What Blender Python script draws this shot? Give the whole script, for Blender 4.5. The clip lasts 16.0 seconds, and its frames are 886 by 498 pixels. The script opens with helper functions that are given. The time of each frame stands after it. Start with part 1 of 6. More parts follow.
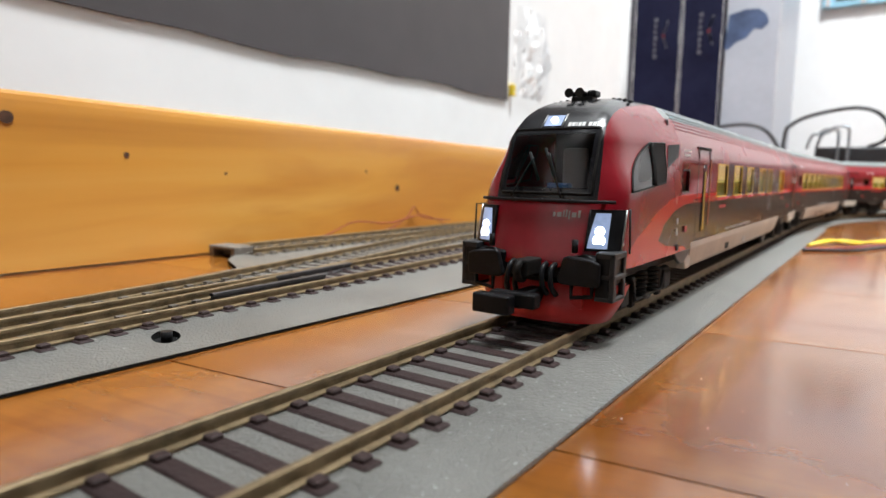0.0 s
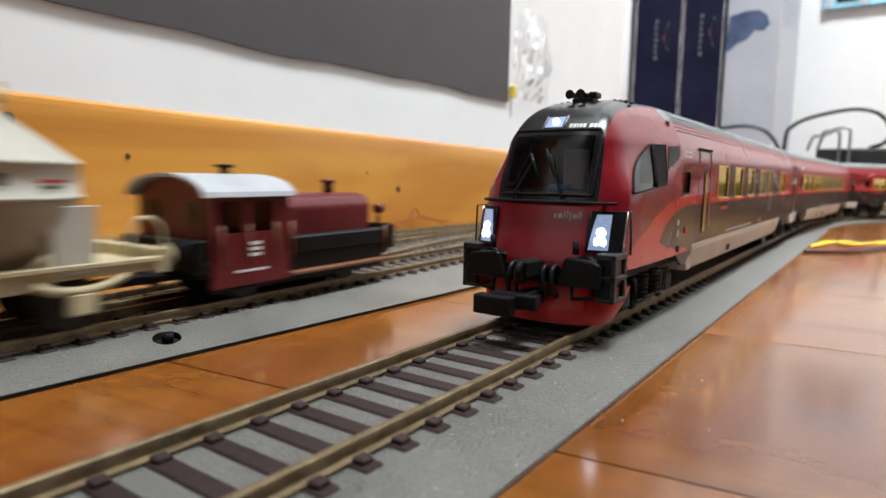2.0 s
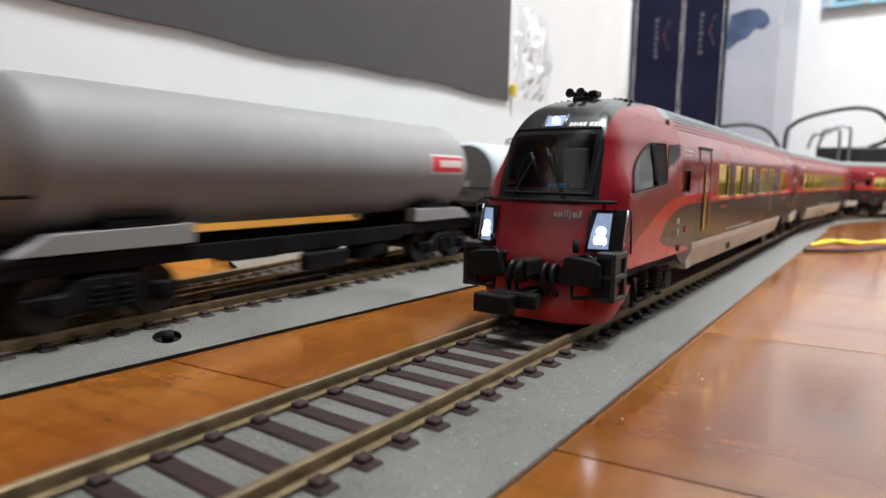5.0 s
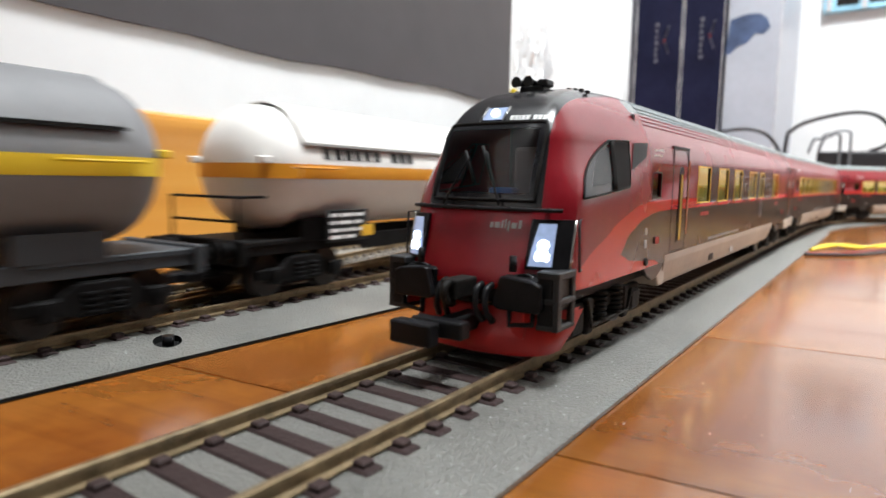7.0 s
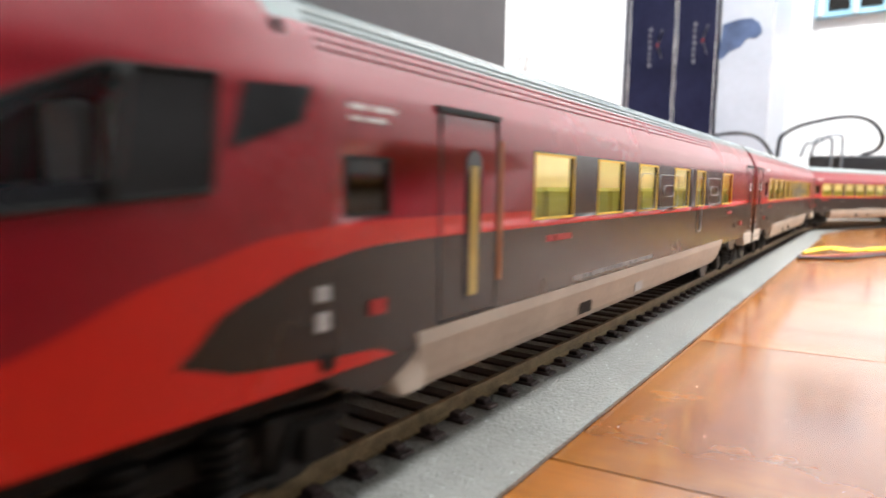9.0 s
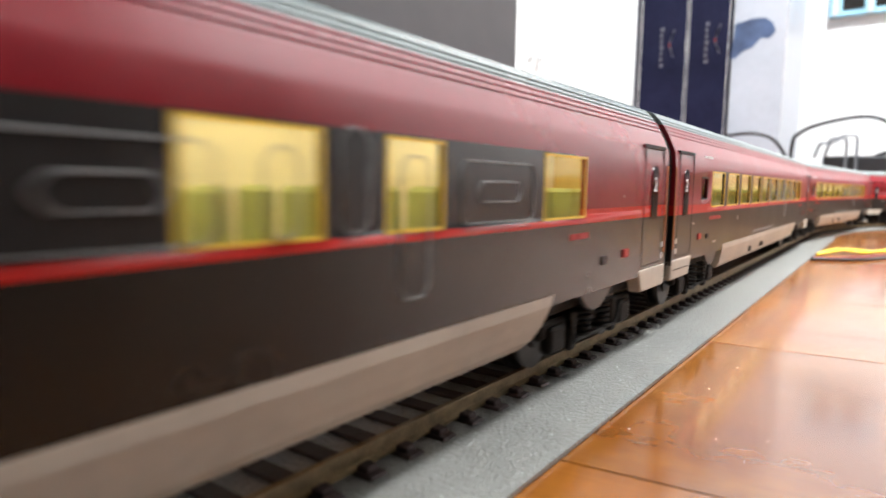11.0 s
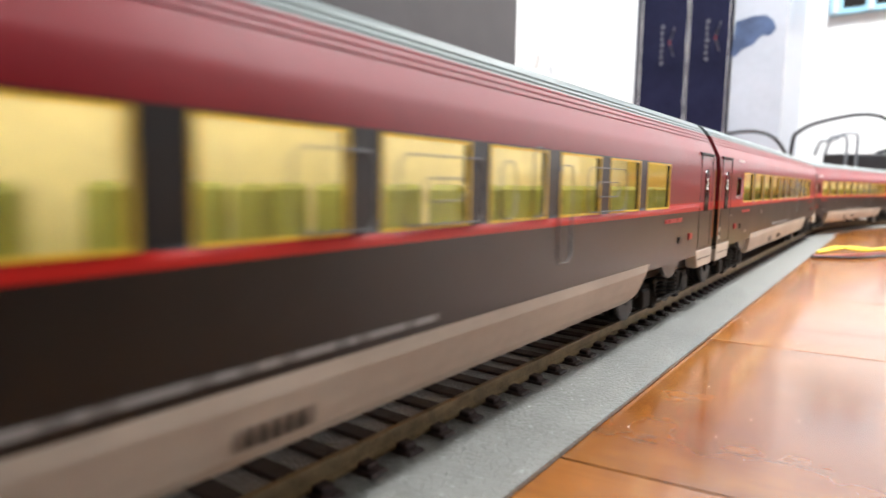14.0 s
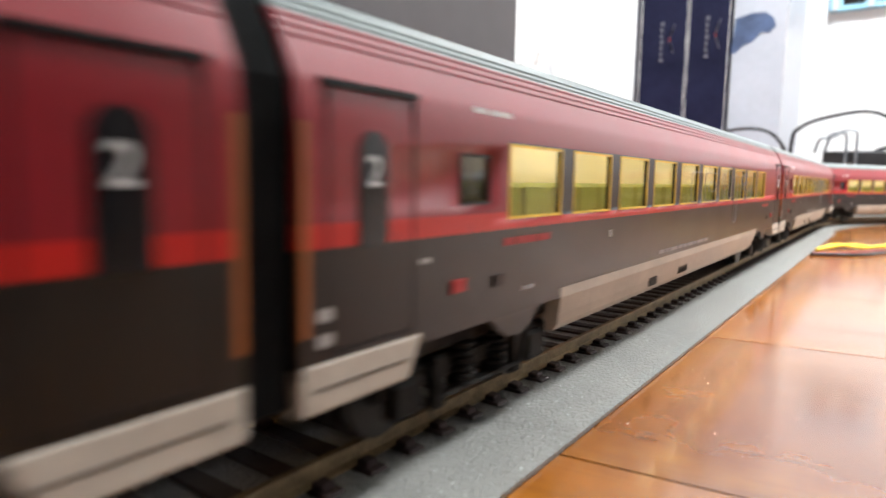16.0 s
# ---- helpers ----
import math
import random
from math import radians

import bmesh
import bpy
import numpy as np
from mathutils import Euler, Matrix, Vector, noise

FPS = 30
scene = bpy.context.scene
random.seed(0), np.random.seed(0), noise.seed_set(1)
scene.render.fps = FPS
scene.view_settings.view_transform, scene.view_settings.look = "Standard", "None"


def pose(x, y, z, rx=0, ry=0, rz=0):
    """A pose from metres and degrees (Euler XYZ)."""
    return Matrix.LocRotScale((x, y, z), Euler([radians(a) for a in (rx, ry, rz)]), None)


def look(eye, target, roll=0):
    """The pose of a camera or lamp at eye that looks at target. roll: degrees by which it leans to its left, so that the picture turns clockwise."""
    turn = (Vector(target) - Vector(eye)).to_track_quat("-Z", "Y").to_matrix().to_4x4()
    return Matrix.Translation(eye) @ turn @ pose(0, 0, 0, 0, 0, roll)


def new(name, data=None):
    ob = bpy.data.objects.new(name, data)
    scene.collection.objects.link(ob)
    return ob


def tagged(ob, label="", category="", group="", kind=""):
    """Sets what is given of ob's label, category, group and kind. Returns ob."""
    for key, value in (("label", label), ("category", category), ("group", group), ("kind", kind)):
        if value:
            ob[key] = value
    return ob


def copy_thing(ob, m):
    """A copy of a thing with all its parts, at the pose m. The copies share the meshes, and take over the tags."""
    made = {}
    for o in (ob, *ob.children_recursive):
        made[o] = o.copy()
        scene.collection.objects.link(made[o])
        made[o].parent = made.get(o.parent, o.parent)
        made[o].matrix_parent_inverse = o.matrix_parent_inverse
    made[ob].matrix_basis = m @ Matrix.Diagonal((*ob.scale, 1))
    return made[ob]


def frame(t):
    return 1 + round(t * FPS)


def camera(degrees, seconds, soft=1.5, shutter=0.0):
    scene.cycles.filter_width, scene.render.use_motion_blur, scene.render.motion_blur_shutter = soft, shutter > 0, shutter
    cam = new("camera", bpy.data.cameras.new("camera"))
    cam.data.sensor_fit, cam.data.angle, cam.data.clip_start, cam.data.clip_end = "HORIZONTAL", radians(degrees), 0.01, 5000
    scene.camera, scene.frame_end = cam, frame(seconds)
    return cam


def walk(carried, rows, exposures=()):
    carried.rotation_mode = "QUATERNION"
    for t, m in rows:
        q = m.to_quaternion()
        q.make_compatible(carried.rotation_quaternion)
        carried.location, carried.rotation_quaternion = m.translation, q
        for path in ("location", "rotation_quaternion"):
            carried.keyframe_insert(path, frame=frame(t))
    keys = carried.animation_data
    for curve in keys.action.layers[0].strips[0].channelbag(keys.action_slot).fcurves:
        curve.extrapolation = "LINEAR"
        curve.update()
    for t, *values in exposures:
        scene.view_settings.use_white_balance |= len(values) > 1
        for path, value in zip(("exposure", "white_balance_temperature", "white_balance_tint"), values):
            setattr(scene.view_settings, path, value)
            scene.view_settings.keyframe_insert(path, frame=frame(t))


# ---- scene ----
# A model railway on a tiled floor, scaled by its track gauge and placed to fit the camera's view:
# lengths below are in millimetres (MM turns them into metres), z = 0 on the floor tiles, y along the nearer track.
MM = 0.001
RAIL = 4.1      # top of the rails
FOAM = 0.7      # base of the sleepers
BED = 1.6       # top of the grey underlay, which comes up between the sleepers
FIT_ANGLE = 71.0

cam = camera(FIT_ANGLE, 16.0, shutter=0.8)
cam.data.dof.use_dof = True
cam.data.dof.focus_distance = 0.118
cam.data.dof.aperture_fstop = 26.0


def cam_pose(dyaw=0.0, dpitch=0.0, droll=0.0, dx=0.0, dy=0.0, dz=0.0):
    return pose((54.4 + dx) * MM, (-102.7 + dy) * MM, (32.9 + dz) * MM, 90 - 6.79 + dpitch, 0, 35.24 + dyaw) @ pose(0, 0, 0, 0, 0, 0.99 + droll)


PATH = [(0.0, cam_pose()), (1.0, cam_pose(0.08, 0.17)), (2.0, cam_pose(0.08, 0.13)), (2.5, cam_pose(0.08, 0.2)), (4.0, cam_pose(0.08, 0.0)),
        (6.5, cam_pose(0.12, 0.18)), (7.0, cam_pose(0.15, 0.4)), (7.5, cam_pose(0.2, 0.5)), (8.0, cam_pose(0.3, 0.55)), (8.6, cam_pose(0.35, 0.62)),
        (9.0, cam_pose(-0.35, 0.75)), (9.2, cam_pose(-0.6, 0.85)), (10.0, cam_pose(0.3, 0.8)), (11.3, cam_pose(0.6, 0.8)), (12.0, cam_pose(0.6, 0.8)), (12.5, cam_pose(0.65, 0.9)), (13.0, cam_pose(0.65, 0.9)),
        (13.5, cam_pose(0.6, 0.65)), (14.0, cam_pose(0.6, 0.6)), (14.5, cam_pose(0.6, 0.5)), (15.0, cam_pose(0.6, 0.5)), (15.5, cam_pose(0.6, 0.45)), (16.0, cam_pose(0.55, 0.35))]
EXPOSURES = [(0, -0.28), (1.2, -0.42), (4.2, -0.42), (6.5, -0.15), (7.0, -0.1), (7.5, 0.0), (8.0, 0.25), (8.5, 0.4), (9.0, 0.4), (11.3, 0.3), (16.0, 0.3)]
walk(cam, PATH, EXPOSURES)

# ---------------------------------------------------------------- light
world = bpy.data.worlds.new("world")
scene.world = world
world.use_nodes = True
world.node_tree.nodes["Background"].inputs[0].default_value = (0.86, 0.93, 1.0, 1)
world.node_tree.nodes["Background"].inputs[1].default_value = 0.25


def area(name, x, y, z, size_x, size_y, watts, target, colour):
    lamp = bpy.data.lights.new(name, "AREA")
    lamp.shape, lamp.size, lamp.size_y, lamp.energy, lamp.color = "RECTANGLE", size_x, size_y, watts, colour
    ob = new(name, lamp)
    ob.matrix_world = look((x, y, z), target, 0)
    return ob


area("ceiling_lamp_light", 0.50, 0.00, 2.3, 0.45, 0.45, 150, (0.4, 0.10, 0), (0.93, 0.97, 1.0))


# ---------------------------------------------------------------- mesh helpers
def box(bm, x0, x1, y0, y1, z0, z1, mat=0):
    v = [bm.verts.new(p) for p in ((x0, y0, z0), (x1, y0, z0), (x1, y1, z0), (x0, y1, z0), (x0, y0, z1), (x1, y0, z1), (x1, y1, z1), (x0, y1, z1))]
    out = []
    for f in ((3, 2, 1, 0), (4, 5, 6, 7), (0, 1, 5, 4), (1, 2, 6, 5), (2, 3, 7, 6), (3, 0, 4, 7)):
        face = bm.faces.new([v[i] for i in f])
        face.material_index = mat
        out.append(face)
    return out


def bbox(bm, x0, x1, y0, y1, z0, z1, r=0.3, seg=2):
    """A box with rounded edges."""
    b2 = bmesh.new()
    box(b2, x0, x1, y0, y1, z0, z1)
    bmesh.ops.bevel(b2, geom=b2.edges[:], offset=r, segments=seg, affect="EDGES", profile=0.5)
    add(bm, b2)


def add(bm, other):
    table = {v: bm.verts.new(v.co) for v in other.verts}
    for f in other.faces:
        g = bm.faces.new([table[v] for v in f.verts])
        g.material_index, g.smooth = f.material_index, f.smooth
    other.free()


def cyl(bm, p0, p1, r, n=16, r1=None, caps=True, smooth=True):
    p0, p1 = Vector(p0), Vector(p1)
    r1 = r if r1 is None else r1
    d = (p1 - p0).normalized()
    a = d.orthogonal().normalized()
    b = d.cross(a)
    rings = []
    for p, q in ((p0, r), (p1, r1)):
        rings.append([bm.verts.new(p + (a * math.cos(2 * math.pi * i / n) + b * math.sin(2 * math.pi * i / n)) * q) for i in range(n)])
    for i in range(n):
        f = bm.faces.new((rings[0][i], rings[0][(i + 1) % n], rings[1][(i + 1) % n], rings[1][i]))
        f.smooth = smooth
    if caps:
        bm.faces.new(rings[0][::-1])
        bm.faces.new(rings[1])


def tube(bm, pts, r, n=8):
    """A bent rod through pts."""
    pts = [Vector(p) for p in pts]
    rings = []
    ref = None
    for i, p in enumerate(pts):
        d = (pts[min(i + 1, len(pts) - 1)] - pts[max(i - 1, 0)]).normalized()
        a = d.orthogonal().normalized() if ref is None else (ref - d * ref.dot(d)).normalized()
        ref = a
        b = d.cross(a)
        rings.append([bm.verts.new(p + (a * math.cos(2 * math.pi * k / n) + b * math.sin(2 * math.pi * k / n)) * r) for k in range(n)])
    for s, t in zip(rings, rings[1:]):
        for k in range(n):
            f = bm.faces.new((s[k], s[(k + 1) % n], t[(k + 1) % n], t[k]))
            f.smooth = True
    bm.faces.new(rings[0][::-1])
    bm.faces.new(rings[-1])


def smooth_line(pts, n=8):
    """Catmull-Rom points through pts."""
    pts = [Vector(p) for p in pts]
    ext = [pts[0] * 2 - pts[1]] + pts + [pts[-1] * 2 - pts[-2]]
    out = []
    for i in range(1, len(ext) - 2):
        a, b, c, d = ext[i - 1:i + 3]
        for k in range(n):
            t = k / n
            out.append(0.5 * (2 * b + (c - a) * t + (2 * a - 5 * b + 4 * c - d) * t * t + (3 * b - a - 3 * c + d) * t ** 3))
    return out + [pts[-1]]


def grid_sheet(bm, rows, smooth=True, mat=0, keep=None):
    """Faces between rows of points; keep(i, j) leaves cells out."""
    vs = [[bm.verts.new(p) for p in row] for row in rows]
    for i in range(len(vs) - 1):
        for j in range(len(vs[0]) - 1):
            if keep is None or keep(i, j):
                f = bm.faces.new((vs[i][j], vs[i][j + 1], vs[i + 1][j + 1], vs[i + 1][j]))
                f.smooth, f.material_index = smooth, mat
    return vs


def prism(bm, poly, axis, a, b, bevel=0.0):
    """A flat outline drawn out along an axis from a to b. poly: pairs of the other two coordinates."""
    b2 = bmesh.new()
    put = {"x": lambda u, v, w: (w, u, v), "y": lambda u, v, w: (u, w, v), "z": lambda u, v, w: (u, v, w)}[axis]
    lo = [b2.verts.new(put(u, v, a)) for u, v in poly]
    hi = [b2.verts.new(put(u, v, b)) for u, v in poly]
    n = len(poly)
    b2.faces.new(lo[::-1])
    b2.faces.new(hi)
    for i in range(n):
        b2.faces.new((lo[i], lo[(i + 1) % n], hi[(i + 1) % n], hi[i]))
    bmesh.ops.recalc_face_normals(b2, faces=b2.faces[:])
    if bevel:
        bmesh.ops.bevel(b2, geom=b2.edges[:], offset=bevel, segments=2, affect="EDGES", profile=0.5)
    add(bm, b2)


def mesh_of(bm, mats, name="mesh", fix=True):
    if fix:
        bmesh.ops.recalc_face_normals(bm, faces=bm.faces[:])
    for v in bm.verts:
        v.co *= MM
    me = bpy.data.meshes.new(name)
    bm.to_mesh(me)
    bm.free()
    for m in mats if isinstance(mats, (list, tuple)) else [mats]:
        me.materials.append(m)
    return me


def part(name, bm, mats, parent=None, label="", at=None, fix=True):
    ob = new(name, bm if isinstance(bm, bpy.types.Mesh) else mesh_of(bm, mats, name, fix))
    ob.parent = parent
    if at is not None:
        ob.matrix_basis = at
    return tagged(ob, label)


def empty(name, label, category, group=""):
    return tagged(new(name), label, category, group)


# ---------------------------------------------------------------- materials
def material(name, colour, rough=0.5, metal=0.0, var=0.12, scale=120.0, bump=0.0, bump_scale=800.0, coat=0.0, emit=None, strength=0.0, spec=0.5, trans=0.0, colour2=None):
    """A surface with stains at one scale and grain at another; scales are per metre."""
    m = bpy.data.materials.new(name)
    m.use_nodes = True
    nt = m.node_tree
    p = nt.nodes["Principled BSDF"]
    tc = nt.nodes.new("ShaderNodeTexCoord")
    n1, n2 = nt.nodes.new("ShaderNodeTexNoise"), nt.nodes.new("ShaderNodeTexNoise")
    n1.inputs["Scale"].default_value, n2.inputs["Scale"].default_value = scale, scale * 9
    n1.inputs["Detail"].default_value = 5
    for n in (n1, n2):
        nt.links.new(tc.outputs["Object"], n.inputs["Vector"])
    mix = nt.nodes.new("ShaderNodeMix")
    mix.data_type = "RGBA"
    c2 = colour2 or tuple(min(1, c * (1 + var * 1.6) + 0.004) for c in colour)
    mix.inputs["A"].default_value = (*[c * (1 - var) for c in colour], 1)
    mix.inputs["B"].default_value = (*c2, 1)
    addn = nt.nodes.new("ShaderNodeMath")
    addn.operation = "MULTIPLY_ADD"
    nt.links.new(n2.outputs["Fac"], addn.inputs[0])
    addn.inputs[1].default_value = 0.4
    nt.links.new(n1.outputs["Fac"], addn.inputs[2])
    ramp = nt.nodes.new("ShaderNodeMapRange")
    ramp.inputs["From Min"].default_value, ramp.inputs["From Max"].default_value = 0.45, 0.95
    nt.links.new(addn.outputs[0], ramp.inputs["Value"])
    nt.links.new(ramp.outputs["Result"], mix.inputs["Factor"])
    nt.links.new(mix.outputs["Result"], p.inputs["Base Color"])
    rr = nt.nodes.new("ShaderNodeMapRange")
    rr.inputs["To Min"].default_value, rr.inputs["To Max"].default_value = max(0.02, rough * 0.85), min(1, rough * 1.18)
    nt.links.new(n1.outputs["Fac"], rr.inputs["Value"])
    nt.links.new(rr.outputs["Result"], p.inputs["Roughness"])
    p.inputs["Metallic"].default_value = metal
    p.inputs["Specular IOR Level"].default_value = spec
    p.inputs["Coat Weight"].default_value = coat
    p.inputs["Transmission Weight"].default_value = trans
    if bump:
        nb = nt.nodes.new("ShaderNodeTexNoise")
        nb.inputs["Scale"].default_value, nb.inputs["Detail"].default_value = bump_scale, 4
        nt.links.new(tc.outputs["Object"], nb.inputs["Vector"])
        b = nt.nodes.new("ShaderNodeBump")
        b.inputs["Strength"].default_value, b.inputs["Distance"].default_value = bump, 0.0006
        nt.links.new(nb.outputs["Fac"], b.inputs["Height"])
        nt.links.new(b.outputs["Normal"], p.inputs["Normal"])
    if emit:
        p.inputs["Emission Color"].default_value = (*emit, 1)
        p.inputs["Emission Strength"].default_value = strength
    return m


def calc(nt, op, a, b=None, c=None):
    n = nt.nodes.new("ShaderNodeMath")
    n.operation = op
    for i, v in enumerate((a, b, c)):
        if v is None:
            continue
        if isinstance(v, (int, float)):
            n.inputs[i].default_value = v
        else:
            nt.links.new(v, n.inputs[i])
    return n.outputs[0]


def paint_mix(nt, mask, a, b):
    n = nt.nodes.new("ShaderNodeMix")
    n.data_type = "RGBA"
    nt.links.new(mask, n.inputs["Factor"])
    for key, v in (("A", a), ("B", b)):
        if isinstance(v, tuple):
            n.inputs[key].default_value = (*v, 1)
        else:
            nt.links.new(v, n.inputs[key])
    return n.outputs["Result"]


def height_ramp(nt, value, pairs, x0, x1):
    """A curve drawn by a colour ramp: pairs of (position, height in millimetres up to 50)."""
    r = nt.nodes.new("ShaderNodeValToRGB")
    r.color_ramp.interpolation = "CARDINAL"
    els = r.color_ramp.elements
    while len(els) < len(pairs):
        els.new(0.5)
    for e, (u, h) in zip(els, pairs):
        e.position = (u - x0) / (x1 - x0)
        e.color = (h / 50, h / 50, h / 50, 1)
    fac = calc(nt, "MULTIPLY_ADD", value, 1 / (x1 - x0), -x0 / (x1 - x0))
    nt.links.new(fac, r.inputs["Fac"])
    return calc(nt, "MULTIPLY", r.outputs["Color"], 50.0)


DARK_RED, BRIGHT_RED, GREY_BROWN, ROOF_GREY, MASK_BLACK = (0.22, 0.005, 0.012), (0.50, 0.014, 0.010), (0.013, 0.0105, 0.009), (0.15, 0.18, 0.175), (0.010, 0.010, 0.011)


def livery(name, nose, rough=0.26, spec=0.3):
    """Red, grey and black train paint, laid out by the height and length on the vehicle."""
    m = material(name, DARK_RED, rough=rough, var=0.08, scale=60, bump=0.03, bump_scale=3000, spec=spec)
    nt = m.node_tree
    p = nt.nodes["Principled BSDF"]
    red = p.inputs["Base Color"].links[0].from_socket
    tc = nt.nodes.new("ShaderNodeTexCoord")
    sep = nt.nodes.new("ShaderNodeSeparateXYZ")
    nt.links.new(tc.outputs["Object"], sep.inputs[0])
    x, y, z = (calc(nt, "MULTIPLY", s, 1000.0) for s in sep.outputs)
    p.inputs["Coat Weight"].default_value, p.inputs["Coat Roughness"].default_value = 0.3, 0.2
    c = red
    if nose:
        u = calc(nt, "ADD", y, 132.0)
        top = height_ramp(nt, u, [(5, 12.5), (14, 16.5), (24, 20.5), (34, 23.6), (44, 25.0), (56, 25.3), (75, 25.3)], 0, 80)
        low = height_ramp(nt, u, [(28.5, 15.6), (32, 18.6), (38, 21.0), (46, 22.6), (56, 23.1), (75, 23.1)], 20, 80)
        c = paint_mix(nt, calc(nt, "LESS_THAN", z, top), c, BRIGHT_RED)
        floor_line = height_ramp(nt, u, [(28.5, 15.9), (33, 14.5), (42, 13.5), (50, 12.8), (55, 11.0), (75, 11.0)], 20, 80)
        grey = calc(nt, "MULTIPLY", calc(nt, "LESS_THAN", z, low), calc(nt, "MULTIPLY", calc(nt, "GREATER_THAN", u, 28.6), calc(nt, "GREATER_THAN", z, floor_line)))
        c = paint_mix(nt, grey, c, GREY_BROWN)
        edge = height_ramp(nt, z, [(24, 10.8), (30, 10.6), (36, 10.0), (41, 9.6), (46, 9.6)], 20, 50)
        ax = calc(nt, "ABSOLUTE", x)
        mask = calc(nt, "MULTIPLY", calc(nt, "LESS_THAN", ax, edge), calc(nt, "MULTIPLY", calc(nt, "GREATER_THAN", z, 24.6), calc(nt, "LESS_THAN", u, 40.0)))
        c = paint_mix(nt, mask, c, MASK_BLACK)
        roof = calc(nt, "MULTIPLY", calc(nt, "GREATER_THAN", z, 42.3), calc(nt, "GREATER_THAN", u, 40.0))
        red_low = calc(nt, "MULTIPLY", calc(nt, "LESS_THAN", z, 12.6), calc(nt, "LESS_THAN", u, 50))
        c = paint_mix(nt, red_low, c, BRIGHT_RED)
    else:
        c = paint_mix(nt, calc(nt, "LESS_THAN", z, 24.9), c, BRIGHT_RED)
        c = paint_mix(nt, calc(nt, "LESS_THAN", z, 22.8), c, GREY_BROWN)
        roof = calc(nt, "GREATER_THAN", z, 42.3)
    band = calc(nt, "MULTIPLY", calc(nt, "GREATER_THAN", z, 24.0), calc(nt, "LESS_THAN", z, 33.4))
    lo, hi = (-50.5, 83.0) if nose else (-96.0, 89.4)
    band = calc(nt, "MULTIPLY", band, calc(nt, "MULTIPLY", calc(nt, "GREATER_THAN", y, lo), calc(nt, "LESS_THAN", y, hi)))
    c = paint_mix(nt, band, c, (0.02, 0.018, 0.018))
    c = paint_mix(nt, roof, c, ROOF_GREY)
    nt.links.new(c, p.inputs["Base Color"])
    return m


M_NOSE = livery("control car paint", True)
M_COACH = livery("coach paint", False, 0.34, 0.3)
M_BLACK = material("black plastic", (0.006, 0.006, 0.007), rough=0.4, var=0.3, scale=200, bump=0.1, bump_scale=2500, spec=0.2)
M_MATT = material("matt black running gear", (0.010, 0.009, 0.008), rough=0.6, var=0.4, scale=250, bump=0.2, bump_scale=1500, spec=0.15)
M_SILL = material("pale grey skirt", (0.46, 0.41, 0.345), rough=0.5, var=0.12, scale=90, bump=0.05)
M_SCREEN = material("dark windscreen", (0.008, 0.008, 0.010), rough=0.12, var=0.2, scale=80, spec=0.4)
M_CHROME = material("bare metal", (0.55, 0.55, 0.54), rough=0.3, metal=1.0, var=0.1)
M_RAIL = material("nickel silver rail", (0.25, 0.185, 0.105), rough=0.42, metal=0.6, var=0.35, scale=300, bump=0.1)
M_SLEEPER = material("brown plastic sleeper", (0.034, 0.019, 0.018), rough=0.62, var=0.25, scale=300, bump=0.35, bump_scale=1600, spec=0.3)
M_LAMP = material("lit headlamp", (0.9, 0.9, 0.95), emit=(0.78, 0.87, 1.0), strength=7.0)
M_LENS = material("lamp reflector", (0.25, 0.30, 0.45), rough=0.15, metal=0.5, emit=(0.5, 0.66, 1.0), strength=0.5, var=0.4, scale=600)
M_WHITE_PRINT = material("white print", (0.75, 0.75, 0.74), rough=0.5, var=0.05)
M_RED_PRINT = material("red print", (0.36, 0.016, 0.016), rough=0.5, var=0.05)
M_RED_PLASTIC = material("bright red plastic", (0.50, 0.016, 0.014), rough=0.36, var=0.08, scale=90)
M_SEAT = material("yellow interior plastic", (0.62, 0.48, 0.16), rough=0.5, var=0.1, scale=150)
M_GREEN_SEAT = material("pale green seats", (0.34, 0.38, 0.14), rough=0.6, var=0.15, scale=150)
M_STRIP = material("interior light strip", (0.9, 0.8, 0.5), emit=(1.0, 0.95, 0.82), strength=3.6)
M_PALE = material("pale cream window backing", (0.78, 0.73, 0.56), rough=0.5, var=0.12, scale=60)
M_ORANGE = material("orange door edge", (0.30, 0.085, 0.015), rough=0.5, var=0.1)


def pane_material(name, tint, gloss=0.05):
    m = bpy.data.materials.new(name)
    m.use_nodes = True
    nt = m.node_tree
    nt.nodes.remove(nt.nodes["Principled BSDF"])
    clear, shine, mix, f = (nt.nodes.new(k) for k in ("ShaderNodeBsdfTransparent", "ShaderNodeBsdfGlossy", "ShaderNodeMixShader", "ShaderNodeFresnel"))
    clear.inputs[0].default_value = (*tint, 1)
    shine.inputs["Roughness"].default_value = gloss
    f.inputs[0].default_value = 1.45
    nt.links.new(f.outputs[0], mix.inputs[0])
    nt.links.new(clear.outputs[0], mix.inputs[1])
    nt.links.new(shine.outputs[0], mix.inputs[2])
    nt.links.new(mix.outputs[0], nt.nodes["Material Output"].inputs[0])
    return m


M_PANE = pane_material("yellow tinted pane", (0.97, 0.95, 0.80))
M_DARK_PANE = pane_material("smoked pane", (0.07, 0.065, 0.055))


def clear_material(name, tint):
    m = bpy.data.materials.new(name)
    m.use_nodes = True
    nt = m.node_tree
    nt.nodes.remove(nt.nodes["Principled BSDF"])
    c = nt.nodes.new("ShaderNodeBsdfTransparent")
    c.inputs[0].default_value = (*tint, 1)
    nt.links.new(c.outputs[0], nt.nodes["Material Output"].inputs[0])
    return m


M_CLEAR = clear_material("clear pane edge", (0.97, 0.96, 0.9))
